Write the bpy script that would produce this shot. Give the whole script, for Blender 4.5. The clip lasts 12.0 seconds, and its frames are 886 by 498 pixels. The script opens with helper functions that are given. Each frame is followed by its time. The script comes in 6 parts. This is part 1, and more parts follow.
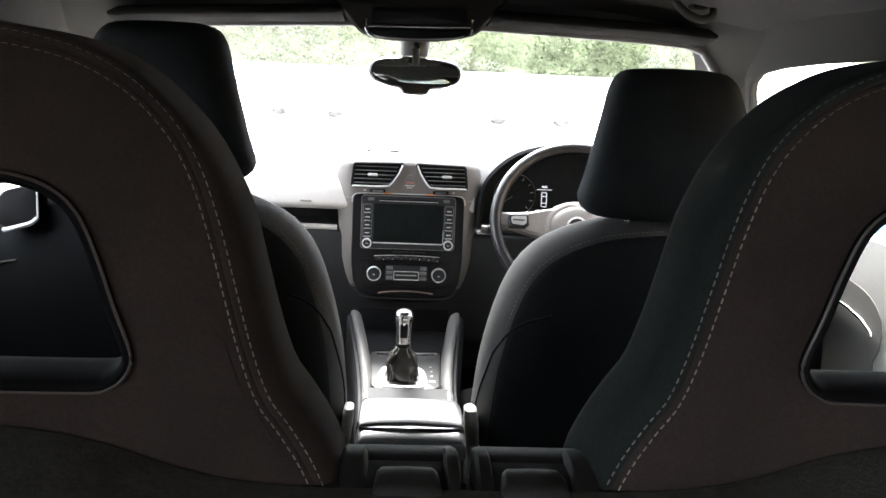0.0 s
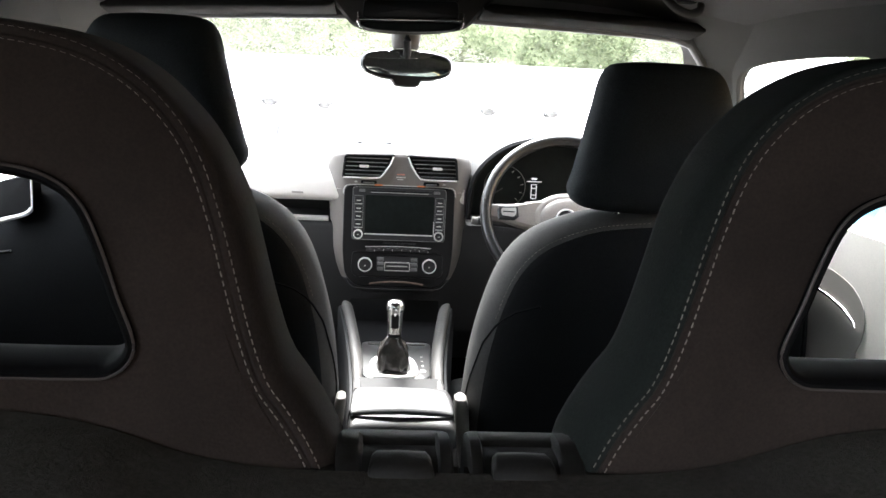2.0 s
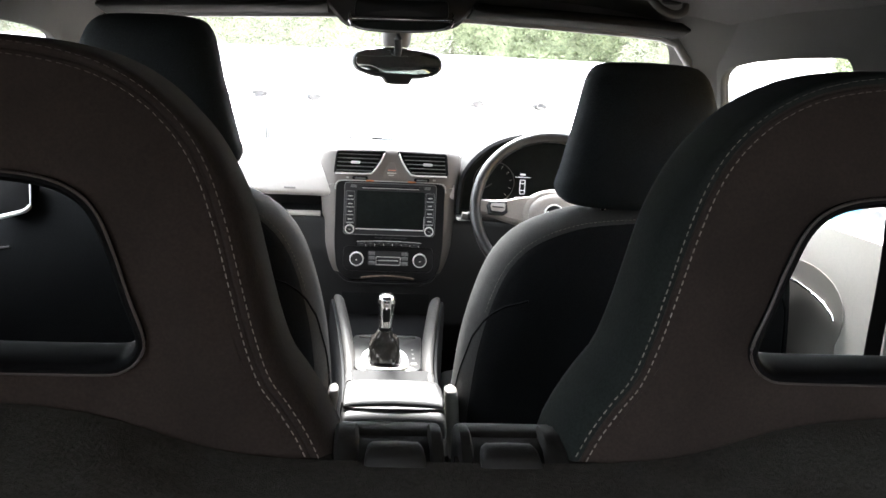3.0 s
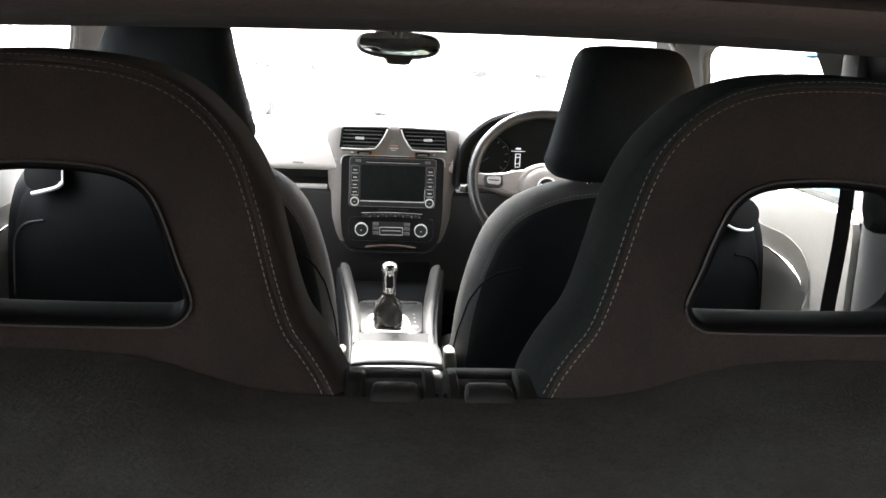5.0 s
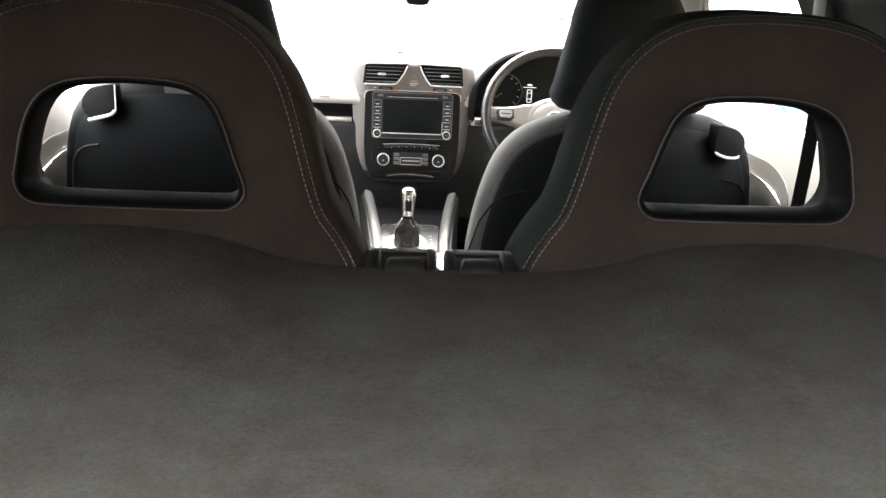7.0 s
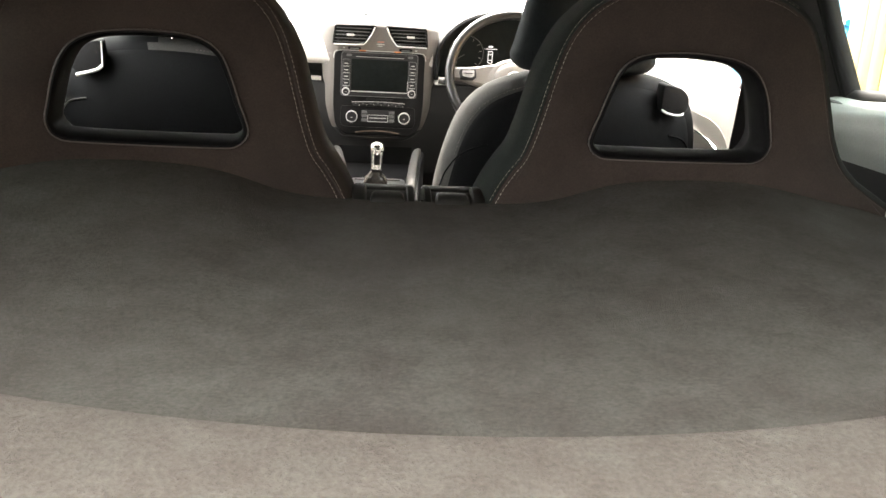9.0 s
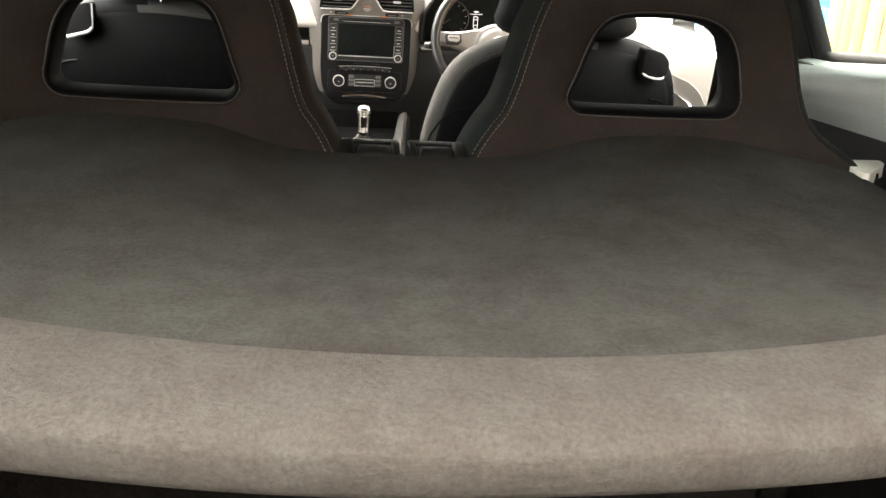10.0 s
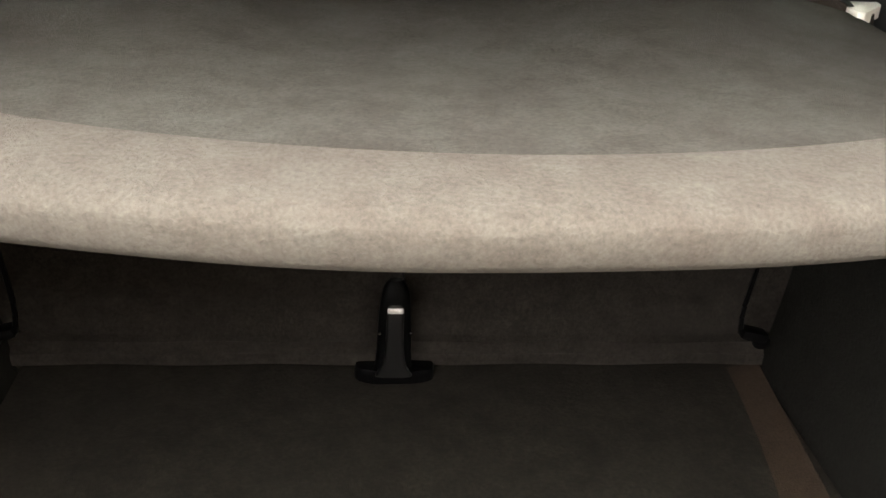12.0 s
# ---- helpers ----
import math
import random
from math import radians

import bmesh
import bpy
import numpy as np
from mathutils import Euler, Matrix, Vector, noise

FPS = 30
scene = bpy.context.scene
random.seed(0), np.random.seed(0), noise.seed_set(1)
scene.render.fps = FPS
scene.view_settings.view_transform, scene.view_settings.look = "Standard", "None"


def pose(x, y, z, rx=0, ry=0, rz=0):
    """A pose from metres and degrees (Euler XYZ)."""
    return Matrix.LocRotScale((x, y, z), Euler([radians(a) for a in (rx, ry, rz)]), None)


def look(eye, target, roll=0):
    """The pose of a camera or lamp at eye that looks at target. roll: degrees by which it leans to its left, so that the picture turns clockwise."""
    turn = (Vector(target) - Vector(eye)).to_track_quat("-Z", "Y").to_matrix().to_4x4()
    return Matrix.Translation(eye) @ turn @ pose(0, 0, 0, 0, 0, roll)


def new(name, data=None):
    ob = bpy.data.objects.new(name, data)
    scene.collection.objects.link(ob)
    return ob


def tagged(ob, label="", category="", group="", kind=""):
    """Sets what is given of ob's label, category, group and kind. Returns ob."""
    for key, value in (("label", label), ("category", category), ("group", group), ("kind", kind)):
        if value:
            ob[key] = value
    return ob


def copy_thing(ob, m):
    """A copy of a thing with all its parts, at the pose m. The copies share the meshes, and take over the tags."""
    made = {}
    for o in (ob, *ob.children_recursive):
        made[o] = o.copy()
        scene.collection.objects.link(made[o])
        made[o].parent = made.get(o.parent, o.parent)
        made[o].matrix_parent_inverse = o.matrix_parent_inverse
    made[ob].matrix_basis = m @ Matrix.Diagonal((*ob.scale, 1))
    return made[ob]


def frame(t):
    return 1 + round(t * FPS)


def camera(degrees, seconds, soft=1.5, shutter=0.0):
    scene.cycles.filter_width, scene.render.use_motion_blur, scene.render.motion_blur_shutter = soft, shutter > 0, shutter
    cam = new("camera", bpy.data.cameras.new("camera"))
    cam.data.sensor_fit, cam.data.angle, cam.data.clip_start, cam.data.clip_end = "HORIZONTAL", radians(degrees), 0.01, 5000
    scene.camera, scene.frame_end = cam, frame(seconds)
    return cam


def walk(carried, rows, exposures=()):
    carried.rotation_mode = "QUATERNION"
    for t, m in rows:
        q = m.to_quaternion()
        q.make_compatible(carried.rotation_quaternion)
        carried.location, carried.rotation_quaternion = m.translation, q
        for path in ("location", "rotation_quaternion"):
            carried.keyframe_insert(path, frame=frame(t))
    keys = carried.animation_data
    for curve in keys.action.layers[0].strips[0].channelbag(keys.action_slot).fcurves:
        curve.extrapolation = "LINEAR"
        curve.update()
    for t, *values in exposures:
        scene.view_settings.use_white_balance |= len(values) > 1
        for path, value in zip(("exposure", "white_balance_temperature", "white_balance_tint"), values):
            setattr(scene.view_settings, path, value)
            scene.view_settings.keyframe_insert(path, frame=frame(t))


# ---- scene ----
cam = camera(49.6, 12.0)
PATH = [
    (0, (-0.054, -0.507, 1.12), (0.074, 1.462, 0.792), 2.5),
    (0.5, (-0.054, -0.508, 1.121), (0.07, 1.459, 0.781), 2.6),
    (1, (-0.057, -0.514, 1.119), (0.079, 1.451, 0.776), 2.6),
    (1.5, (-0.057, -0.52, 1.122), (0.086, 1.444, 0.773), 2.6),
    (2, (-0.057, -0.525, 1.123), (0.093, 1.439, 0.778), 2.7),
    (2.5, (-0.056, -0.536, 1.126), (0.1, 1.427, 0.78), 2.6),
    (3, (-0.061, -0.558, 1.136), (0.111, 1.402, 0.774), 2.8),
    (5, (-0.062, -0.685, 1.165), (0.103, 1.262, 0.738), 2.5),
    (5.5, (-0.054, -0.732, 1.1751), (0.084, 1.208, 0.7091), 2.4),
    (6, (-0.051, -0.781, 1.169), (0.072, 1.157, 0.689), 2.3),
    (6.5, (-0.051, -0.824, 1.168), (0.066, 1.104, 0.652), 2.5),
    (7, (-0.053, -0.873, 1.165), (0.064, 1.049, 0.626), 2.6),
    (9, (-0.083, -1.018, 1.169), (0.126, 0.878, 0.567), 3.5),
    (9.5, (-0.084, -1.043, 1.168), (0.141, 0.842, 0.539), 3.7),
    (10, (-0.084, -1.071, 1.163), (0.153, 0.803, 0.505), 3.8),
    (10.5, (-0.083, -1.096, 1.155), (0.159, 0.76, 0.451), 3.9),
    (11, (-0.08, -1.119, 1.141), (0.155, 0.715, 0.379), 3.7),
    (11.5, (-0.077, -1.136, 1.14), (0.142, 0.666, 0.3), 3.7),
    (12, (-0.077, -1.147, 1.133), (0.132, 0.635, 0.251), 3.6),
]
EXPOSURE = [(0.0, 3.15, 6150, 10), (3.0, 3.25, 6200, 10), (5.0, 3.36, 6350, 10), (5.5, 3.48, 6450, 10), (7.0, 3.84, 6600, 10), (9.0, 3.94, 7100, 10), (9.5, 3.86, 7200, 10), (10.0, 3.65, 7300, 10), (10.5, 3.45, 7350, 10), (11.0, 3.66, 7400, 10), (11.5, 4.05, 7400, 10), (12.0, 4.2, 7400, 10)]
walk(cam, [(t, look(eye, target, roll)) for t, eye, target, roll in PATH], EXPOSURE)

# ---- light ----
world = bpy.data.worlds.new("overcast_sky")
scene.world = world
world.use_nodes = True
wn = world.node_tree.nodes
sky = wn.new("ShaderNodeTexSky")
sky.sky_type = "NISHITA"
sky.sun_disc = False
sky.sun_elevation = radians(52)
sky.sun_rotation = radians(-8.5)
sky.dust_density, sky.air_density, sky.ozone_density = 3.0, 1.0, 1.0
soft_white = wn.new("ShaderNodeMix")
soft_white.data_type = "RGBA"
soft_white.inputs["Factor"].default_value = 0.72
soft_white.inputs["B"].default_value = (12.8, 13.0, 13.2, 1)
world.node_tree.links.new(sky.outputs["Color"], soft_white.inputs["A"])
world.node_tree.links.new(soft_white.outputs["Result"], wn["Background"].inputs["Color"])
wn["Background"].inputs["Strength"].default_value = 0.13

sun = new("sun", bpy.data.lights.new("sun", "SUN"))
sun.data.energy, sun.data.angle, sun.data.color = 5.0, radians(20), (1.0, 0.97, 0.92)
sun.matrix_world = look((-0.9, 6, 7.5), (0, 0, 0.5))


# ---- materials ----
def material(name, base, rough=0.6, metal=0.0, vary=0.12, scale=8.0, grain=260.0, grain_mix=0.15, bump=0.15, sheen=0.0, coat=0.0, second=None, stretch=(1, 1, 1), spec=0.5, detail=4, coarse=0.5, fibre=3, rough_fibre=0.5):
    """A surface with stains at one scale, grain at another, and a fine relief."""
    m = bpy.data.materials.new(name)
    m.use_nodes = True
    n, li = m.node_tree.nodes, m.node_tree.links
    b = n["Principled BSDF"]
    co = n.new("ShaderNodeTexCoord")
    mp = n.new("ShaderNodeMapping")
    mp.inputs["Scale"].default_value = stretch
    li.new(co.outputs["Object"], mp.inputs["Vector"])
    big, fine = n.new("ShaderNodeTexNoise"), n.new("ShaderNodeTexNoise")
    big.inputs["Scale"].default_value, big.inputs["Detail"].default_value = scale, detail
    big.inputs["Roughness"].default_value = coarse
    fine.inputs["Scale"].default_value, fine.inputs["Detail"].default_value = grain, fibre
    fine.inputs["Roughness"].default_value = rough_fibre
    li.new(mp.outputs["Vector"], big.inputs["Vector"])
    li.new(mp.outputs["Vector"], fine.inputs["Vector"])
    dark = [c * (1 - vary) for c in base[:3]] + [1]
    light = [min(1, c * (1 + vary)) for c in (second or base)[:3]] + [1]
    ramp = n.new("ShaderNodeValToRGB")
    ramp.color_ramp.elements[0].position, ramp.color_ramp.elements[1].position = 0.32, 0.68
    ramp.color_ramp.elements[0].color, ramp.color_ramp.elements[1].color = dark, light
    li.new(big.outputs["Fac"], ramp.inputs["Fac"])
    gr = n.new("ShaderNodeValToRGB")
    gr.color_ramp.elements[0].position, gr.color_ramp.elements[1].position = 0.3, 0.7
    lo, hi = 1 - grain_mix, 1 + grain_mix
    gr.color_ramp.elements[0].color, gr.color_ramp.elements[1].color = (lo, lo, lo, 1), (hi, hi, hi, 1)
    li.new(fine.outputs["Fac"], gr.inputs["Fac"])
    mul = n.new("ShaderNodeMix")
    mul.data_type, mul.blend_type = "RGBA", "MULTIPLY"
    mul.inputs["Factor"].default_value = 1
    li.new(ramp.outputs["Color"], mul.inputs["A"])
    li.new(gr.outputs["Color"], mul.inputs["B"])
    li.new(mul.outputs["Result"], b.inputs["Base Color"])
    b.inputs["Metallic"].default_value = metal
    rr = n.new("ShaderNodeMapRange")
    rr.inputs["To Min"].default_value, rr.inputs["To Max"].default_value = max(0.02, rough - 0.08), min(1, rough + 0.08)
    li.new(big.outputs["Fac"], rr.inputs["Value"])
    li.new(rr.outputs["Result"], b.inputs["Roughness"])
    b.inputs["Sheen Weight"].default_value = sheen
    b.inputs["Coat Weight"].default_value = coat
    b.inputs["Specular IOR Level"].default_value = spec
    if bump:
        bp = n.new("ShaderNodeBump")
        bp.inputs["Strength"].default_value, bp.inputs["Distance"].default_value = bump, 0.0012
        li.new(fine.outputs["Fac"], bp.inputs["Height"])
        li.new(bp.outputs["Normal"], b.inputs["Normal"])
    return m


def glass(name, tint=(1, 1, 1)):
    """Thin clear pane: it lets light through and mirrors at a low angle."""
    m = bpy.data.materials.new(name)
    m.use_nodes = True
    n, li = m.node_tree.nodes, m.node_tree.links
    n.remove(n["Principled BSDF"])
    clear, gloss, mix, fr = n.new("ShaderNodeBsdfTransparent"), n.new("ShaderNodeBsdfGlossy"), n.new("ShaderNodeMixShader"), n.new("ShaderNodeLayerWeight")
    clear.inputs["Color"].default_value = (*tint, 1)
    gloss.inputs["Roughness"].default_value = 0.02
    fall, amount = n.new("ShaderNodeMath"), n.new("ShaderNodeMath")
    fall.operation, amount.operation = "POWER", "MULTIPLY_ADD"
    fall.inputs[1].default_value = 4.0
    amount.inputs[1].default_value, amount.inputs[2].default_value = 0.20, 0.010
    fr.inputs["Blend"].default_value = 0.5
    li.new(fr.outputs["Facing"], fall.inputs[0])
    li.new(fall.outputs["Value"], amount.inputs[0])
    li.new(amount.outputs["Value"], mix.inputs["Fac"])
    li.new(clear.outputs["BSDF"], mix.inputs[1])
    li.new(gloss.outputs["BSDF"], mix.inputs[2])
    li.new(mix.outputs["Shader"], n["Material Output"].inputs["Surface"])
    return m


def glow(name, colour, power):
    m = material(name, colour, 0.4, bump=0)
    b = m.node_tree.nodes["Principled BSDF"]
    b.inputs["Emission Color"].default_value, b.inputs["Emission Strength"].default_value = (*colour, 1), power
    return m


SUEDE = material("brown_suede", (0.0172, 0.0129, 0.0112), 0.95, vary=0.14, scale=9, grain=520, grain_mix=0.18, bump=0.25, sheen=0.03, spec=0.15, second=(0.023, 0.0172, 0.0151), detail=9, coarse=0.62)
THREAD_DIM = material("dull_thread", (0.150, 0.134, 0.118), 0.9, vary=0.25, scale=60, grain=900, bump=0.2)
BEAD = material("frame_highlight_bead", (0.045, 0.038, 0.035), 0.40, vary=0.1, scale=20, grain=300, bump=0, spec=0.4)
SUEDE_SIDE = material("green_tinted_seat_cloth", (0.0113, 0.0137, 0.0128), 0.95, vary=0.12, scale=9, grain=520, grain_mix=0.18, bump=0.25, sheen=0.0, spec=0.08)
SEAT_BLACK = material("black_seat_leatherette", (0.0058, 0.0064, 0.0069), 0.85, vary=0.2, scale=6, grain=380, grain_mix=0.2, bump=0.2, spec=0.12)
SEAT_CLOTH = material("light_toned_seat_cloth", (0.064, 0.063, 0.061), 0.95, vary=0.15, scale=8, grain=650, grain_mix=0.25, bump=0.25, sheen=0.0, spec=0.03)
THREAD = material("pale_thread", (0.175, 0.158, 0.140), 0.85, vary=0.25, scale=60, grain=900, bump=0.2)
CARPET = material("felt_shelf_cloth", (0.0542, 0.046, 0.0396), 1.0, vary=0.12, scale=22, grain=260, grain_mix=0.26, bump=2.2, sheen=0.02, second=(0.0565, 0.0525, 0.0457), spec=0.0, detail=10, coarse=0.74, fibre=7, rough_fibre=0.70)
SHELF_FELT = material("grey_brown_panel_felt", (0.0283, 0.0232, 0.0199), 1.0, vary=0.22, scale=15, grain=300, grain_mix=0.34, bump=1.6, sheen=0.028, second=(0.0314, 0.0308, 0.0265), spec=0.0, detail=12, coarse=0.74, fibre=6, rough_fibre=0.72)
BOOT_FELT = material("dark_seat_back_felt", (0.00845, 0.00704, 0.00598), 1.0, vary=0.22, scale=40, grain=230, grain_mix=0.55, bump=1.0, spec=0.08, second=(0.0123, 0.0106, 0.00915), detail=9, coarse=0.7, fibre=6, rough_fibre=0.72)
# Floor carpet, further darkened in colour for shade behind the sill.
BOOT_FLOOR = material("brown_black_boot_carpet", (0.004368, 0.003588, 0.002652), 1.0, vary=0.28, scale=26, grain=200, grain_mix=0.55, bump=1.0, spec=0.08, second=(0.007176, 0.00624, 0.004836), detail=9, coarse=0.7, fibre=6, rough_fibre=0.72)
# Lining felt darkened in colour for the shade at the boot's sides.
LINING_SHADED = material("shaded_lining_felt", (0.003744, 0.003432, 0.002964), 1.0, vary=0.25, scale=40, grain=230, grain_mix=0.5, bump=0.9, spec=0.06, second=(0.004836, 0.00468, 0.0039), detail=8, coarse=0.7, fibre=6, rough_fibre=0.7)
BOOT_BROWN = material("brown_boot_binding", (0.014, 0.00944, 0.00656), 1.0, vary=0.2, scale=24, grain=420, grain_mix=0.3, bump=0.6, spec=0.08, detail=9, coarse=0.65)
PLASTIC = material("black_plastic", (0.008, 0.008, 0.0085), 0.42, vary=0.2, scale=20, grain=700, grain_mix=0.15, bump=0.1)
PLASTIC_SATIN = material("satin_black_frame", (0.0036, 0.0036, 0.0039), 0.72, vary=0.2, scale=16, grain=500, grain_mix=0.1, bump=0.05, spec=0.05)
PIANO = material("gloss_black_fascia", (0.0065, 0.0065, 0.0075), 0.30, vary=0.2, scale=9, grain=300, bump=0, spec=0.22)
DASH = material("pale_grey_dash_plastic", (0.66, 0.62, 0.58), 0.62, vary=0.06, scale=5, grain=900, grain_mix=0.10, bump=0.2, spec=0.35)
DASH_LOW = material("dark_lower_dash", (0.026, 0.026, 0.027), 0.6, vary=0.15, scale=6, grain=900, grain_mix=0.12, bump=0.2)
TRIM = material("pale_grey_trim", (0.27,0.255,0.235), 0.75, vary=0.06, scale=5, grain=600, grain_mix=0.08, bump=0.15, spec=0.3)
WALL_CLOTH = material("grey_pillar_cloth", (0.054, 0.052, 0.048), 0.95, vary=0.06, scale=5, grain=700, grain_mix=0.10, bump=0.15, spec=0.1)
MATT_BLACK = material("matt_black_plastic", (0.0075, 0.0075, 0.008), 0.75, vary=0.2, scale=14, grain=700, grain_mix=0.15, bump=0.15, spec=0.2)
MID_GREY = material("mid_grey_moulding", (0.11, 0.105, 0.10), 0.6, vary=0.08, scale=8, grain=800, grain_mix=0.1, bump=0.15, spec=0.3)
GREY_KEY = material("grey_key", (0.16, 0.16, 0.16), 0.45, vary=0.08, scale=30, grain=500, bump=0.05)
TRIM_DARK = material("dark_side_trim", (0.035, 0.035, 0.036), 0.7, vary=0.15, scale=6, grain=500, grain_mix=0.12, bump=0.15)
WHITE_METAL = material("bright_brushed_metal", (0.80, 0.79, 0.77), 0.42, metal=0.25, vary=0.05, scale=30, grain=700, grain_mix=0.04, bump=0)
DOOR_TRIM = material("cream_door_lining", (0.74, 0.71, 0.65), 0.7, vary=0.04, scale=5, grain=600, grain_mix=0.06, bump=0.12, spec=0.3)
HEAD_CLOTH = material("black_headrest_cloth", (0.0190, 0.0215, 0.0230), 0.9, vary=0.15, scale=8, grain=650, grain_mix=0.3, bump=0.3, sheen=0.0, spec=0.04)
LATCH = material("worn_black_latch_plastic", (0.0069, 0.00645, 0.00585), 0.66, vary=0.25, scale=24, grain=500, grain_mix=0.15, bump=0.15, spec=0.22)
BELT = material("black_belt_webbing", (0.017, 0.0155, 0.015), 0.85, vary=0.15, scale=20, grain=900, grain_mix=0.25, bump=0.3, spec=0.15)
# Darker than DASH, which puts shade on the stack's face into colour.
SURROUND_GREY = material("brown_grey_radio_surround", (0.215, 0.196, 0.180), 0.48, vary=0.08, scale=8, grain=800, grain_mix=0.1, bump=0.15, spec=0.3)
CONSOLE_PALE = material("pale_console_surround", (0.078, 0.073, 0.068), 0.65, vary=0.06, scale=8, grain=800, grain_mix=0.08, bump=0.12, spec=0.35)
PLATE_GREY = material("brushed_shift_plate", (0.10, 0.098, 0.096), 0.30, metal=0.35, vary=0.06, scale=14, grain=700, grain_mix=0.05, bump=0)
BRIDGE_DIM = material("dimmed_satin_bridge", (0.020, 0.019, 0.018), 0.78, vary=0.06, scale=8, grain=800, grain_mix=0.08, bump=0.12, spec=0.25)
ARMREST = material("black_armrest_leatherette", (0.034, 0.032, 0.030), 0.40, vary=0.12, scale=12, grain=600, grain_mix=0.10, bump=0.12, spec=0.8)
QUARTER = material("grey_leather_side_trim", (0.24, 0.258, 0.245), 0.45, vary=0.08, scale=6, grain=450, grain_mix=0.1, bump=0.15)
ROOF_CLOTH = material("grey_roof_cloth", (0.042,0.039,0.037), 0.95, vary=0.07, scale=6, grain=700, grain_mix=0.12, bump=0.2, spec=0.1)
VISOR_CLOTH = material("black_visor_vinyl", (0.011,0.0105,0.010), 0.95, vary=0.1, scale=7, grain=600, grain_mix=0.1, bump=0.15, spec=0.02)
HEADER = material("brown_grey_header_trim", (0.027, 0.0205, 0.0178), 0.85, vary=0.12, scale=9, grain=420, grain_mix=0.15, bump=0.25, spec=0.15)
RUBBER = material("black_rubber", (0.012, 0.0115, 0.0115), 0.8, vary=0.2, scale=15, grain=300, grain_mix=0.15, bump=0.1, spec=0.15)
CHROME = material("satin_chrome", (0.72, 0.71, 0.70), 0.16, metal=1.0, vary=0.06, scale=30, grain=800, grain_mix=0.04, bump=0)
SILVER = material("silver_trim", (0.62,0.61,0.59), 0.45, metal=0.5, vary=0.06, scale=16, grain=700, grain_mix=0.05, bump=0)
LEATHER = material("creased_black_leather", (0.040, 0.036, 0.032), 0.24, vary=0.2, scale=45, grain=300, grain_mix=0.2, bump=0.6)
WHEEL_LEATHER = material("dark_wheel_leather", (0.024, 0.0235, 0.023), 0.34, spec=0.6, vary=0.15, scale=20, grain=600, grain_mix=0.15, bump=0.2)
WHEEL_GREY = material("grey_wheel_plastic", (0.24, 0.2176, 0.2), 0.45, vary=0.08, scale=14, grain=500, bump=0.1)
SCREEN = material("dark_screen", (0.009, 0.0115, 0.011), 0.42, vary=0.1, scale=9, grain=100, bump=0, spec=0.12)
BUTTON = material("charcoal_button", (0.034, 0.034, 0.036), 0.45, vary=0.1, scale=30, grain=500, bump=0.05, spec=0.3)
RADIO_FACE = material("charcoal_radio_face", (0.030, 0.030, 0.032), 0.40, vary=0.1, scale=14, grain=600, grain_mix=0.06, bump=0.03, spec=0.4)
HOOK_ARM = material("dark_hook_arm_plastic", (0.00464, 0.00448, 0.00448), 0.4, vary=0.2, scale=20, grain=500, bump=0.05, spec=0.12)
HOOK_BLACK = material("black_hook_plastic", (0.0012, 0.0012, 0.0013), 0.5, vary=0.2, scale=20, grain=500, bump=0.05, spec=0.03)
MARKING = material("pale_marking", (0.62, 0.60, 0.57), 0.6, bump=0)
AMBER = material("amber_marking", (0.75, 0.26, 0.10), 0.5, bump=0)
RED_MARK = material("faded_red_marking", (0.62, 0.25, 0.20), 0.6, bump=0)
# Brown-gold base colour stands for reflections lying in the tray.
TRAY_GLINT = material("tray_painted_reflection", (0.27, 0.215, 0.175), 0.25, metal=0.6, vary=0.3, scale=60, grain=300, bump=0)
LCD = glow("lit_white_display", (0.62, 0.60, 0.62), 0.16)
BLUE_LIGHT = glow("blue_gauge_light", (0.02, 0.03, 0.55), 0.35)
MIRROR = material("silvered_mirror", (0.70, 0.74, 0.73), 0.03, metal=1.0, vary=0.01, bump=0)
GLASS = glass("clear_glass", (0.985, 0.99, 0.988))
GLASS_TINT = glass("tinted_quarter_glass", (0.72, 0.77, 0.755))
BODY_WHITE = material("white_car_paint", (0.78, 0.78, 0.77), 0.3, vary=0.03, scale=3, grain=200, grain_mix=0.02, bump=0, coat=0.5)
BODY_BLUE = material("teal_car_paint", (0.03, 0.22, 0.38), 0.3, vary=0.05, scale=3, grain=200, grain_mix=0.02, bump=0, coat=0.5)
# Pale base colour stands for sky glare on the glass.
CAR_GLASS = material("glare_toned_car_glass", (0.5,0.52,0.53), 0.06, vary=0.05, bump=0, coat=1.0)
TYRE = material("tyre_rubber", (0.10, 0.10, 0.10), 0.85, vary=0.2, bump=0.3)
LAMP = material("clear_headlamp", (0.7, 0.72, 0.74), 0.15, metal=0.5, bump=0)
GROUND = material("worn_grey_asphalt", (0.17, 0.165, 0.157), 0.9, vary=0.12, scale=0.8, grain=60, grain_mix=0.12, bump=0.3)
FENCE = material("yellow_pine_board", (0.34, 0.215, 0.092), 0.75, vary=0.16, scale=3.5, grain=24, grain_mix=0.14, bump=0.3, stretch=(6, 6, 0.7))
FENCE_B = material("pale_pine_board", (0.40, 0.27, 0.13), 0.75, vary=0.14, scale=3.5, grain=24, grain_mix=0.14, bump=0.3, stretch=(6, 6, 0.7))
WALL_PALE = material("pale_glare_wall", (0.72, 0.71, 0.68), 0.9, vary=0.08, scale=1.5, grain=40, grain_mix=0.06, bump=0.2)
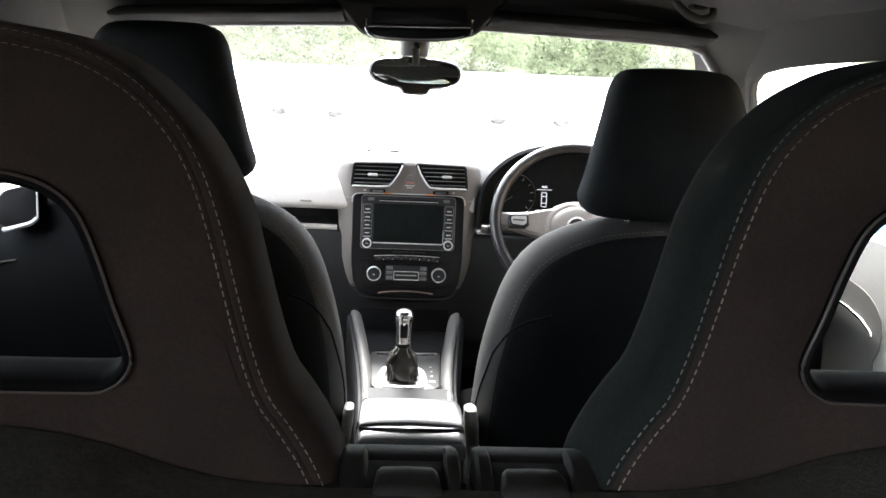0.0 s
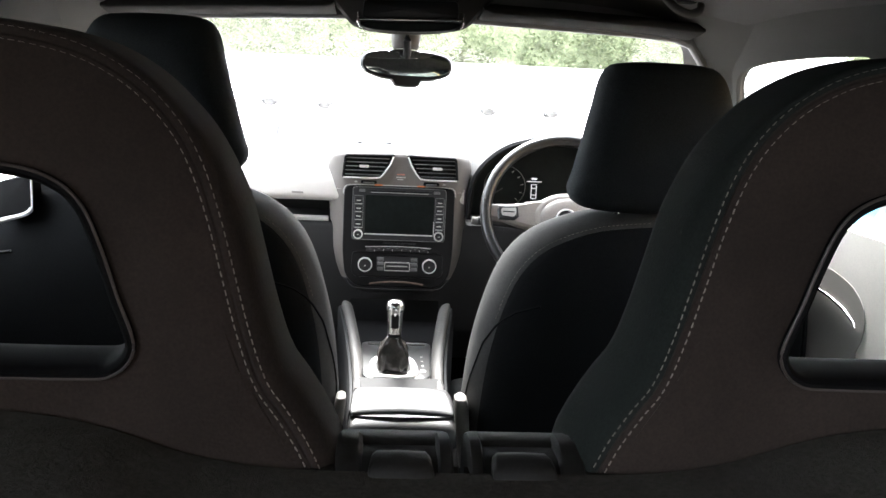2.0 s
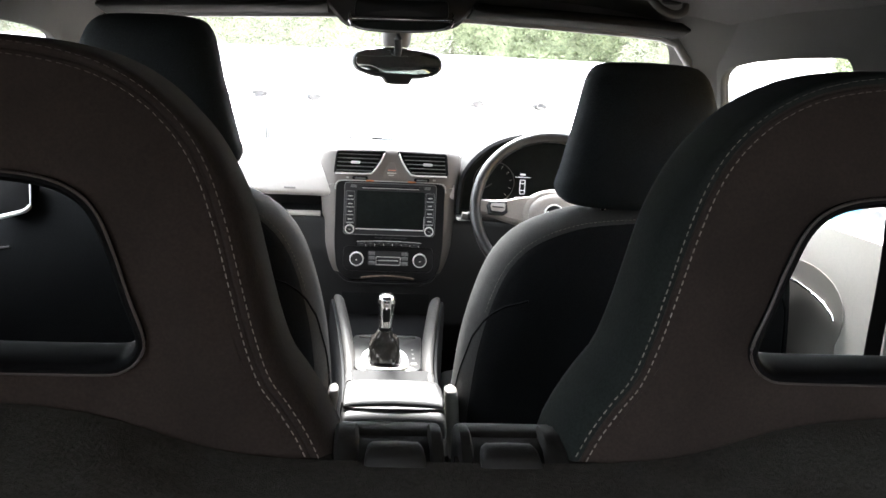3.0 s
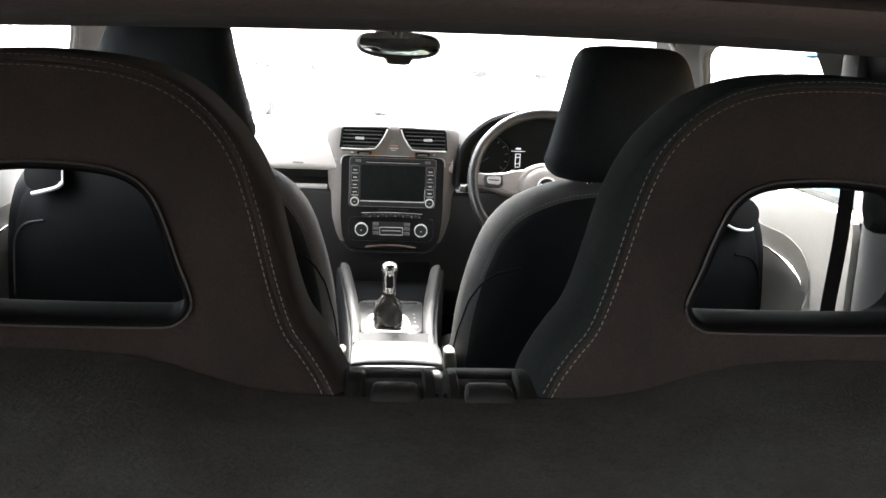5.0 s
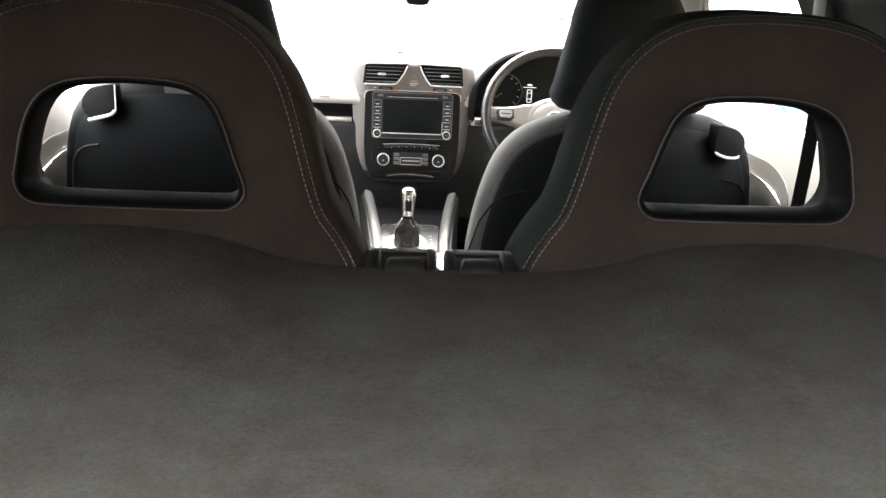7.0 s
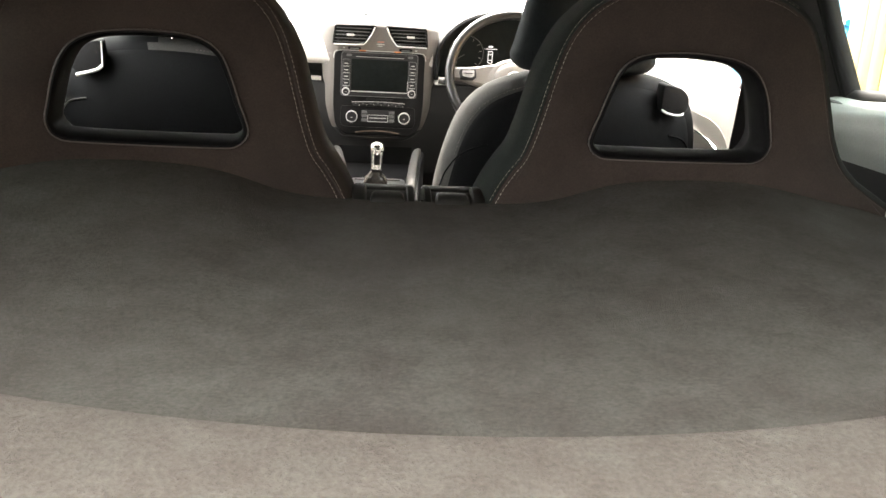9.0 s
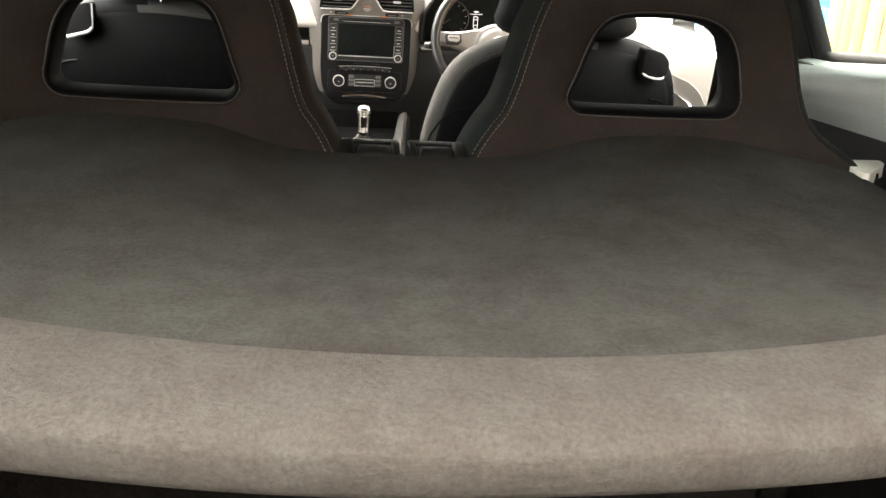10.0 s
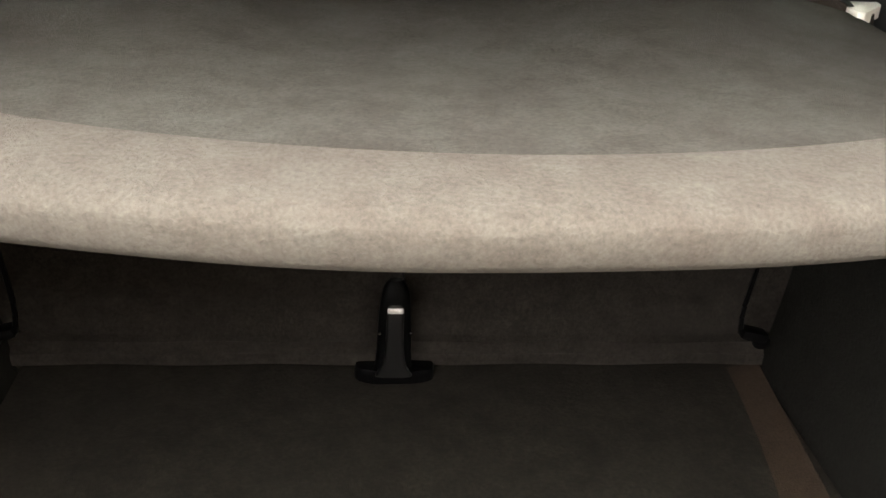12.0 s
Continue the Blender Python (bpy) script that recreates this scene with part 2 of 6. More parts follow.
SKY_BLOCK = material("dark_sky_block", (0.085, 0.080, 0.074), 0.9, vary=0.10, scale=1.5, grain=40, grain_mix=0.08, bump=0.2)
LEAF = material("hedge_leaf", (0.105, 0.132, 0.055), 0.6, vary=0.40, scale=2.6, grain=14, grain_mix=0.35, bump=0, second=(0.185, 0.215, 0.115), detail=8, coarse=0.65)
TWIG = material("hedge_inner_twigs", (0.085, 0.098, 0.045), 0.9, vary=0.5, scale=2.6, grain=40, grain_mix=0.4, bump=0.3, second=(0.20, 0.22, 0.13), detail=10, coarse=0.7)


# ---- building helpers ----
def finish(bm, name, mat, smooth=40):
    bmesh.ops.recalc_face_normals(bm, faces=bm.faces)
    me = bpy.data.meshes.new(name)
    bm.to_mesh(me)
    bm.free()
    me.materials.append(mat)
    if smooth:
        me.shade_smooth()
        me.set_sharp_from_angle(angle=radians(smooth))
    return me


def thing(name, base, label, category, group="", kind=""):
    ob = new(name)
    ob.empty_display_size = 0.05
    ob.location = base
    return tagged(ob, label, category, group, kind)


def part(name, bm, mat, parent, label="", smooth=40):
    ob = new(name, finish(bm, name, mat, smooth))
    ob.parent = parent
    if parent.type == "EMPTY":
        ob.matrix_parent_inverse = Matrix.Translation(parent.location).inverted()
    return tagged(ob, label)


def solo(name, bm, mat, label, category, group="", kind="", smooth=40):
    return tagged(new(name, finish(bm, name, mat, smooth)), label, category, group, kind)


def loft(rings, caps=(True, True), closed=True, bm=None):
    """A skin over rings of equally many points."""
    bm = bm or bmesh.new()
    vs = [[bm.verts.new(p) for p in r] for r in rings]
    k = len(rings[0])
    for a, b in zip(vs, vs[1:]):
        for i in range(k if closed else k - 1):
            j = (i + 1) % k
            bm.faces.new((a[i], a[j], b[j], b[i]))
    for cap, ring in zip(caps, (vs[0], vs[-1])):
        if cap:
            c = bm.verts.new(sum((v.co for v in ring), Vector()) / k)
            for i in range(k):
                bm.faces.new((ring[i], ring[(i + 1) % k], c))
    return bm


def merged(*bms):
    out = bmesh.new()
    for b in bms:
        me = bpy.data.meshes.new("tmp")
        b.to_mesh(me)
        out.from_mesh(me)
        bpy.data.meshes.remove(me)
        b.free()
    return out


def box(size, at, bevel=0.003, rot=(0, 0, 0), seg=2, taper=None):
    bm = bmesh.new()
    bmesh.ops.create_cube(bm, size=1)
    for v in bm.verts:
        v.co = Vector((v.co.x * size[0], v.co.y * size[1], v.co.z * size[2]))
        if taper and v.co.z > 0:
            v.co.x *= taper
    if bevel:
        bmesh.ops.bevel(bm, geom=bm.edges[:], offset=min(bevel, 0.45 * min(size)), segments=seg, profile=0.5, affect="EDGES", clamp_overlap=True)
    bmesh.ops.transform(bm, matrix=pose(*at, *rot), verts=bm.verts)
    return bm


def smooth_loop(pts, n, closed=True):
    """n points evenly along a smooth curve through pts (2D or 3D)."""
    p = [Vector(q).to_3d() if len(q) == 3 else Vector((*q, 0)) for q in pts]
    k = len(p)
    dense = []
    for i in range(k if closed else k - 1):
        a, b = p[i], p[(i + 1) % k]
        z = p[i - 1] if closed or i > 0 else a
        c = p[(i + 2) % k] if closed or i + 2 < k else b
        for s in range(12):
            t = s / 12
            dense.append(0.5 * ((2 * a) + (b - z) * t + (2 * z - 5 * a + 4 * b - c) * t * t + (3 * a - z - 3 * b + c) * t ** 3))
    dense.append(p[0] if closed else p[-1])
    arr = np.array([tuple(d) for d in dense])
    run = np.concatenate([[0], np.cumsum(np.linalg.norm(np.diff(arr, axis=0), axis=1))])
    want = np.linspace(0, run[-1], n + 1)[:-1] if closed else np.linspace(0, run[-1], n)
    return [Vector([float(np.interp(w, run, arr[:, c])) for c in range(3)]) for w in want]


def xz(outline, y, scale=1.0, about=None, dz=0.0, sx=1.0):
    """An outline of x, z pairs as a ring at depth y, shrunk about a point."""
    cx, cz = about or (0, 0)
    return [((cx + (p[0] - cx) * scale) * sx, y, cz + (p[1] - cz) * scale + dz) for p in outline]


def inset(outline, d):
    """A closed loop of x, z pairs moved inwards by d."""
    k = len(outline)
    area = sum(outline[i][0] * outline[(i + 1) % k][1] - outline[(i + 1) % k][0] * outline[i][1] for i in range(k))
    s = 1 if area > 0 else -1
    out = []
    for i in range(k):
        a, b = outline[i - 1], outline[(i + 1) % k]
        tx, tz = b[0] - a[0], b[1] - a[1]
        ln = math.hypot(tx, tz) or 1
        out.append((outline[i][0] - s * d * tz / ln, outline[i][1] + s * d * tx / ln))
    return out


def plate(outline, y0, y1, r=0.002):
    """A slab with an x, z outline between depths y0 (seen face) and y1, its seen edge rounded."""
    return loft([xz(inset(outline, 1.5 * r), y0), xz(inset(outline, 0.5 * r), y0 + 0.25 * r), xz(outline, y0 + r), xz(outline, y1)])


def rrect(x0, z0, x1, z1, r, n=5):
    pts = []
    for cx, cz, a in ((x1 - r, z1 - r, 0), (x0 + r, z1 - r, 90), (x0 + r, z0 + r, 180), (x1 - r, z0 + r, 270)):
        for i in range(n + 1):
            t = radians(a + 90 * i / n)
            pts.append((cx + r * math.cos(t), cz + r * math.sin(t)))
    return pts


def tube(points, radius, n=10, closed=False, flat=1.0):
    """A round bar along points; radius may be a list."""
    pts = [Vector(p) for p in points]
    rings = []
    up = Vector((0.02, 0.05, 1))
    for i, p in enumerate(pts):
        a = pts[i - 1] if (closed or i) else p
        b = pts[(i + 1) % len(pts)] if (closed or i + 1 < len(pts)) else p
        d = (b - a).normalized()
        side = d.cross(up)
        side = side.normalized() if side.length > 1e-4 else Vector((1, 0, 0))
        nor = side.cross(d).normalized()
        r = radius[i] if isinstance(radius, (list, tuple)) else radius
        rings.append([p + side * (r * math.cos(2 * math.pi * k / n)) + nor * (r * flat * math.sin(2 * math.pi * k / n)) for k in range(n)])
    if closed:
        bm = bmesh.new()
        vs = [[bm.verts.new(q) for q in r] for r in rings]
        for i in range(len(vs)):
            a, b = vs[i], vs[(i + 1) % len(vs)]
            for k in range(n):
                bm.faces.new((a[k], a[(k + 1) % n], b[(k + 1) % n], b[k]))
        return bm
    return loft(rings)


def knob(at, r, depth, n=28, rim=0.0015):
    """A round knob that faces -y."""
    x, y, z = at
    rings = []
    for rr, dy in ((r, 0), (r, -depth + rim), (r - rim, -depth), (r * 0.35, -depth)):
        rings.append([(x + rr * math.cos(2 * math.pi * k / n), y + dy, z + rr * math.sin(2 * math.pi * k / n)) for k in range(n)])
    return loft(rings)


def ring_y(at, r0, r1, depth, n=32):
    """A flat ring that faces -y."""
    x, y, z = at
    prof = ((r1, 0), (r1, -depth * 0.7), (r1 - 0.3 * (r1 - r0), -depth), (r0 + 0.3 * (r1 - r0), -depth), (r0, -depth * 0.7), (r0, 0))
    return loft([[(x + rr * math.cos(2 * math.pi * k / n), y + dy, z + rr * math.sin(2 * math.pi * k / n)) for k in range(n)] for rr, dy in prof], caps=(False, False))


def holed(outline, holes, put, t0, t1):
    """A wall with openings through it: outline and holes in u, v; put(u, v, t) gives the place; t0 and t1 are its two faces."""
    bm = bmesh.new()
    flat = bmesh.new()
    loops = []
    for lp in (outline, *holes):
        vs = [flat.verts.new((u, v, 0)) for u, v in lp]
        for i in range(len(vs)):
            flat.edges.new((vs[i], vs[(i + 1) % len(vs)]))
        loops.append(lp)
    bmesh.ops.triangle_fill(flat, edges=flat.edges[:], use_beauty=True)
    flat.verts.index_update()
    for t in (t0, t1):
        vs = [bm.verts.new(put(v.co.x, v.co.y, t)) for v in flat.verts]
        for f in flat.faces:
            bm.faces.new([vs[v.index] for v in f.verts])
    flat.free()
    for lp in loops:
        a = [bm.verts.new(put(u, v, t0)) for u, v in lp]
        b = [bm.verts.new(put(u, v, t1)) for u, v in lp]
        for i in range(len(lp)):
            j = (i + 1) % len(lp)
            bm.faces.new((a[i], a[j], b[j], b[i]))
    bmesh.ops.remove_doubles(bm, verts=bm.verts, dist=1e-5)
    return bm


def sheet(f, us, vs, thick, axis=(0, 0, 1)):
    """A curved sheet f(u, v) with thickness along axis."""
    top = [[Vector(f(u, v)) for u in us] for v in vs]
    bm = bmesh.new()
    ax = Vector(axis) * thick
    a = [[bm.verts.new(p) for p in row] for row in top]
    b = [[bm.verts.new(p + ax) for p in row] for row in top]
    for i in range(len(vs) - 1):
        for j in range(len(us) - 1):
            bm.faces.new((a[i][j], a[i][j + 1], a[i + 1][j + 1], a[i + 1][j]))
            bm.faces.new((b[i][j], b[i + 1][j], b[i + 1][j + 1], b[i][j + 1]))
    nu, nv = len(us) - 1, len(vs) - 1
    for i in range(nv):
        for j in (0, nu):
            bm.faces.new((a[i][j], a[i + 1][j], b[i + 1][j], b[i][j]))
    for j in range(nu):
        for i in (0, nv):
            bm.faces.new((a[i][j], a[i][j + 1], b[i][j + 1], b[i][j]))
    return bm


def span(a, b, n):
    return [a + (b - a) * i / n for i in range(n + 1)]


def curve1(knots, v):
    return float(np.interp(v, [k[0] for k in knots], [k[1] for k in knots]))


def rounded(pts, r, n=4):
    """A polygon of x, z pairs with rounded corners."""
    out = []
    k = len(pts)
    for i in range(k):
        a, p, b = Vector(pts[i - 1]), Vector(pts[i]), Vector(pts[(i + 1) % k])
        ra = min(r, 0.45 * (a - p).length, 0.45 * (b - p).length)
        s, e = p + (a - p).normalized() * ra, p + (b - p).normalized() * ra
        for j in range(n + 1):
            t = j / n
            q = s * (1 - t) ** 2 + p * 2 * t * (1 - t) + e * t * t
            out.append((q.x, q.y))
    return out


def surround(outline, w, y0, y1):
    """A frame with an x, z outline, w wide, whose seen face lies at y0."""
    a, b, c = inset(outline, 0.3 * w), inset(outline, 0.7 * w), inset(outline, w)
    return loft([xz(outline, y1), xz(outline, y0 + 0.3 * w), xz(a, y0), xz(b, y0), xz(c, y0 + 0.3 * w), xz(c, y1)], caps=(False, False))


# ---- the car's shell ----
def side_x(z, y=0.0):
    bulge = min(1.0, max(0.0, (y - 0.42) / 0.25))
    return 0.672 + 0.035 * bulge * bulge * (3 - 2 * bulge) - max(0.0, z - 0.93) * 0.36


def side_put(s):
    return lambda y, z, t: (s * (side_x(z, y) + t), y, z)


SIDE = [(-1.0, 0.12), (2.0, 0.12), (2.0, 0.92), (1.72, 1.05), (1.45, 1.185), (1.36, 1.225), (1.15, 1.262), (0.8, 1.278), (0.3, 1.26), (-0.1, 1.225), (-0.45, 1.165), (-0.75, 1.0), (-1.0, 0.80)]
DOOR_GLASS = [(0.689, 0.9178), (1.6218, 0.9178), (1.43, 1.035), (1.345, 1.085), (1.318, 1.115), (1.305, 1.140), (1.285, 1.158), (1.250, 1.171), (1.200, 1.179), (1.11, 1.186), (0.96, 1.1900), (0.80, 1.1895), (0.775, 1.1865), (0.766, 1.175)]
QUARTER_GLASS = [(0.328, 0.990), (0.244, 1.000), (0.176, 1.008), (0.08, 1.018), (-0.15, 1.038), (-0.33, 1.065), (-0.27, 1.095), (-0.02, 1.135), (0.18, 1.155), (0.362, 1.158), (0.356, 1.10)]
for s, side in ((1, "wall_right"), (-1, "wall_left")):
    wall = solo(side, holed(SIDE, [DOOR_GLASS, QUARTER_GLASS], side_put(s), 0.0, 0.018), WALL_CLOTH, "grey cloth-covered inner side wall and pillars of a car", "car wall", kind="structure", smooth=25)
    for k, (name, hole, mat) in enumerate((("door_window", DOOR_GLASS, GLASS), ("quarter_window", QUARTER_GLASS, GLASS_TINT))):
        pane = part("window_pane", holed(hole, [], side_put(s), 0.009, 0.012), mat, wall, "clear car side glass", smooth=0)
        pane.visible_shadow = False
        part("window_seal", tube([side_put(s)(u, v, 0.006) for u, v in rounded(hole, 0.02)], 0.006, 8, closed=True), WALL_CLOTH if k == 0 else RUBBER, wall, "window seal")
        if k:
            part("window_frame", tube([side_put(s)(u, v, 0.006) for u, v in rounded(hole, 0.01)], 0.014, 10, closed=True), MATT_BLACK, wall, "black window frame")
    part("window_sill", tube([side_put(s)(u, 0.921, -0.002) for u in span(0.69, 1.60, 6)], 0.0075, 8), DOOR_TRIM, wall, "cream window sill")
    inner = smooth_loop([(0.455, 1.300, 1.285), (0.525, 1.375, 1.238), (0.555, 1.405, 1.200), (0.590, 1.50, 1.135), (0.640, 1.70, 1.03), (0.690, 1.94, 0.915)], 24, closed=False)
    outer = [Vector((side_x(z, y) + 0.002, y, z)) for y, z in [tuple(q)[:2] for q in smooth_loop([(1.10, 1.262), (1.215, 1.205), (1.295, 1.168), (1.325, 1.120), (1.39, 1.062), (1.63, 0.922)], 24, closed=False)]]

    def pillar_face(u, k, s=s, inner=inner, outer=outer):
        q = inner[k].lerp(outer[k], u)
        swell = 0.012 * math.sin(math.pi * u) ** 1.5
        return (s * (q.x - swell), q.y - 0.5 * swell, q.z)
    part("front_pillar", sheet(pillar_face, span(0, 1, 14), list(range(24)), 0.012, (s * 0.5, 0.6, 0)), WALL_CLOTH, wall, "grey cloth-covered windscreen pillar", smooth=60)


def roof_z(x, y):
    return curve1(((-0.47, 1.190), (-0.3, 1.222), (0, 1.262), (0.4, 1.292), (0.9, 1.305), (1.2, 1.296), (1.38, 1.284)), y) - 0.045 * abs(x / 0.56) ** 4


solo("ceiling", sheet(lambda x, y: (x, y, roof_z(x, y)), span(-0.585, 0.585, 24), span(-0.47, 1.38, 24), 0.03), ROOF_CLOTH, "grey cloth roof lining of a car", "ceiling", kind="structure")
solo("roof_skin", sheet(lambda x, y: (x, y, roof_z(x, y) + 0.045), span(-0.58, 0.58, 16), span(-0.5, 1.40, 16), 0.01), BODY_WHITE, "white painted car roof", "roof", kind="structure")
solo("firewall", box((1.36, 0.04, 0.80), (0, 2.0, 0.52), 0.005), BOOT_FELT, "dark carpeted bulkhead under the dashboard", "bulkhead", kind="structure")
solo("floor", box((1.36, 2.6, 0.05), (0, 0.7, 0.17), 0.005), BOOT_FELT, "dark carpeted car floor", "floor", kind="structure")
ws = solo("windscreen", sheet(lambda x, t: (x * (0.565 + 0.105 * t), 1.372 + 0.588 * t + 0.05 * (1 - x * x), 1.265 - 0.022 * x * x - (0.320 - 0.022 * x * x) * t), span(-1, 1, 12), span(0, 1, 8), 0.005), GLASS, "clear sloping car windscreen", "windscreen", kind="structure")
ws.visible_shadow = False
solo("cowl_strip", tube([(x, 1.985 + 0.03 * (1 - (x / 0.62) ** 2), 0.932) for x in span(-0.62, 0.62, 12)], 0.014, 8, flat=0.6), PLASTIC, "black plastic strip under the windscreen", "trim", kind="structure")
solo("bonnet", sheet(lambda x, t: (x * (0.70 - 0.06 * t), 2.03 + 0.95 * t, 0.925 - 0.10 * t - 0.16 * t ** 3 - 0.05 * abs(x) ** 3), span(-1, 1, 14), span(0, 1, 12), -0.02), BODY_WHITE, "white painted car bonnet", "bonnet", kind="structure")

# door linings: a pale panel, a grey inlay with a curved edge, and a bright strip
INLAY = [(1.1, 0.852), (1.0892, 0.8508), (1.0046, 0.8508), (0.9666, 0.8518), (0.9306, 0.8508), (0.8788, 0.8413), (0.8514, 0.8286), (0.8355, 0.8191), (0.8249, 0.7948), (0.827, 0.7683), (0.8418, 0.743), (0.84, 0.66), (0.95, 0.58), (1.3, 0.5), (1.46, 0.6), (1.46, 0.78), (1.28, 0.85)]
for s in (1, -1):
    d = thing("door_panel", (s * 0.6, 1.0, 0.2), "pale grey car door lining with a darker curved inlay", "door panel", "door linings of the car")
    put = lambda u, v, t, s=s: (s * (0.698 - t), u, v)
    part("panel", holed(rounded([(0.705, 0.22), (1.66, 0.22), (1.66, 0.922), (0.705, 0.922)], 0.03), [], put, 0.0, 0.012), DOOR_TRIM, d, smooth=25)
    part("inlay", holed([tuple(p)[:2] for p in smooth_loop(INLAY, 70)], [], put, 0.010, 0.0132), TRIM, d, "darker grey moulded inlay", smooth=25)
    part("strip", tube([put(u, v, 0.0175) for u, v in ((1.3, 0.8), (1.0258, 0.8148), (0.9824, 0.8148), (0.9253, 0.8096), (0.881, 0.8011), (0.8514, 0.7895), (0.8429, 0.781))], 0.0026, 8), CHROME, d, "bright chrome strip")
    part("armrest", box((0.05, 0.42, 0.05), (s * 0.672, 1.16, 0.64), 0.018, seg=3), TRIM_DARK, d, "dark door armrest")

    q = thing("quarter_trim", (s * 0.58, 0.0, 0.4), "grey leather rear side lining above a dark lower panel", "side trim", "rear side linings of the car")
    prof = ((0.668, 0.992), (0.634, 0.9910), (0.606, 0.985), (0.590, 0.972), (0.584, 0.955), (0.588, 0.936), (0.600, 0.915))
    part("upper_lining", sheet(lambda t, y, s=s, prof=prof: (s * curve1([(i, p[0]) for i, p in enumerate(prof)], t), y, curve1([(i, p[1]) for i, p in enumerate(prof)], t) + 0.13 * (max(0.0, 0.30 - y) if t < 3.2 else max(0.0, 0.30 - y) * max(0.45, (6 - t) / 2.8))), span(0, 6, 18), span(-0.62, 0.34, 14), 0.006, (s, 0, 0)), QUARTER, q, "grey leather side lining")
    part("lower_lining", sheet(lambda z, y, s=s: (s * (0.594 + 0.008 * math.sin(9 * z)), y, z), span(0.20, 0.945, 8), span(-0.02, 0.27, 6), 0.01, (s, 0, 0)), MATT_BLACK, q, "black lower side panel")
    part("pillar_foot", sheet(lambda z, y, s=s: (s * (0.606 + 0.05 * ((y - 0.27) / 0.33) ** 2 + 0.006 * math.cos(26 * y)), y, z), span(0.20, 0.990, 8), span(0.27, 0.700, 18), 0.012, (s, 0, 0)), TRIM_DARK, q, "dark grey lower pillar trim")
    part("pillar_cover", holed(rounded([(0.333, 0.985), (0.56, 0.985), (0.60, 1.20), (0.372, 1.185)], 0.006), [], lambda y, z, t, s=s: (s * (side_x(z, y) - 0.001 - t), y, z), 0.0, 0.010), MATT_BLACK, q, "black pillar cover")
    part("belt_guide", loft([[(s * (0.602 - 0.001 * k), 0.462 + r * math.cos(a) * 0.020, 0.987 + r * math.sin(a) * 0.040) for a in [2 * math.pi * i / 20 for i in range(20)]] for k, r in ((0, 1.0), (20, 0.97), (30, 0.85), (36, 0.45))]), MATT_BLACK, q, "black rounded belt guide")
    part("ledge", loft([[(s * x, y, z) for x, y in rounded([(0.541, 0.034), (0.600, 0.038), (0.597, 0.020), (0.550, -0.032), (0.541, -0.030)], 0.003)] for z in (0.890, 0.9045, 0.9060)]), DOOR_TRIM, q, "cream three-cornered ledge beside the parcel shelf")

    b = thing("seat_belt", (s * 0.59, 0.55, 0.3), "black woven seat belt hanging from the door pillar", "seat belt", "front seat belts")
    strap = [(s * 0.592, 0.60, 1.13), (s * 0.588, 0.575, 1.03), (s * 0.576, 0.55, 0.93), (s * 0.568, 0.545, 0.83), (s * 0.566, 0.56, 0.6), (s * 0.58, 0.60, 0.32)]
    rings = [[(x - s * 0.0005, y - 0.001, z), (x - s * 0.0005, y + 0.0008, z), (x + s * 0.0215, y + 0.003, z), (x + s * 0.0215, y + 0.0012, z)] for x, y, z in [tuple(p) for p in smooth_loop(strap, 24, closed=False)]]
    part("webbing", loft(rings), BELT, b, "black woven webbing")
    part("anchor", box((0.03, 0.05, 0.07), (s * 0.605, 0.60, 1.145), 0.01), PLASTIC, b, "black plastic belt anchor")

# open tailgate above the boot
solo("tailgate", sheet(lambda x, t: (x * (0.60 - 0.05 * t), -0.58 - 0.30 * t, 1.27 + 1.00 * t - 0.05 * t * t - 0.03 * x * x), span(-1, 1, 10), span(0, 1, 10), 0.03), TRIM_DARK, "dark inner lining of the raised tailgate", "tailgate", kind="structure")
# rear header: cloth-covered roll and the rubber seal behind it
for name, y, zb, ry, rz, mat, lab in (("header_trim", -0.470, 1.1690, 0.030, 0.0055, HEADER, "brown-grey padded trim over the boot opening"), ("tailgate_seal", -0.530, 1.1782, 0.024, 0.0042, HEADER, "worn rubber seal over the boot opening"), ("header_seal", -0.442, 1.1666, 0.008, 0.0060, RUBBER, "black rubber lip along the boot opening")):
    rings = []
    for x in span(-0.60, 0.60, 40):
        drop = 0.0027 * abs(x / 0.15) ** 1.4 + 0.0004 * math.sin(23 * x)
        rings.append([(x, y + 0.03 * abs(x / 0.6) ** 2 + ry * math.copysign(abs(math.cos(a)) ** 1.0, math.cos(a)), zb - drop + rz + rz * math.copysign(abs(math.sin(a)) ** 1.0, math.sin(a))) for a in [2 * math.pi * k / 18 for k in range(18)]])
    solo(name, loft(rings), mat, lab, "trim", kind="structure")
# Added dark box whose colour gives the shadow between the two rolls.
solo("header_shade_box", box((1.16, 0.030, 0.030), (0, -0.430, 1.1930), 0.003), RUBBER, "dark box added behind the boot seal for its shade", "trim", kind="structure")
solo("header_top", box((1.12, 0.16, 0.022), (0, -0.472, 1.2010), 0.004), HEADER, "brown trim above the boot seal", "trim", kind="structure")


# ---- dashboard ----
dash = thing("dashboard", (0, 1.6, 0.2), "grey moulded car dashboard with a gloss black centre console", "dashboard")


def dash_body(section, x0, x1, n=16):
    rings = []
    for x in span(x0, x1, n):
        bow = 0.05 * (x / 0.6) ** 2
        rings.append([(x, y + (0.0 if y > 1.9 else bow * (1.9 - y) / 0.4 * 0.0), z) for y, z in section])
    return loft(rings)


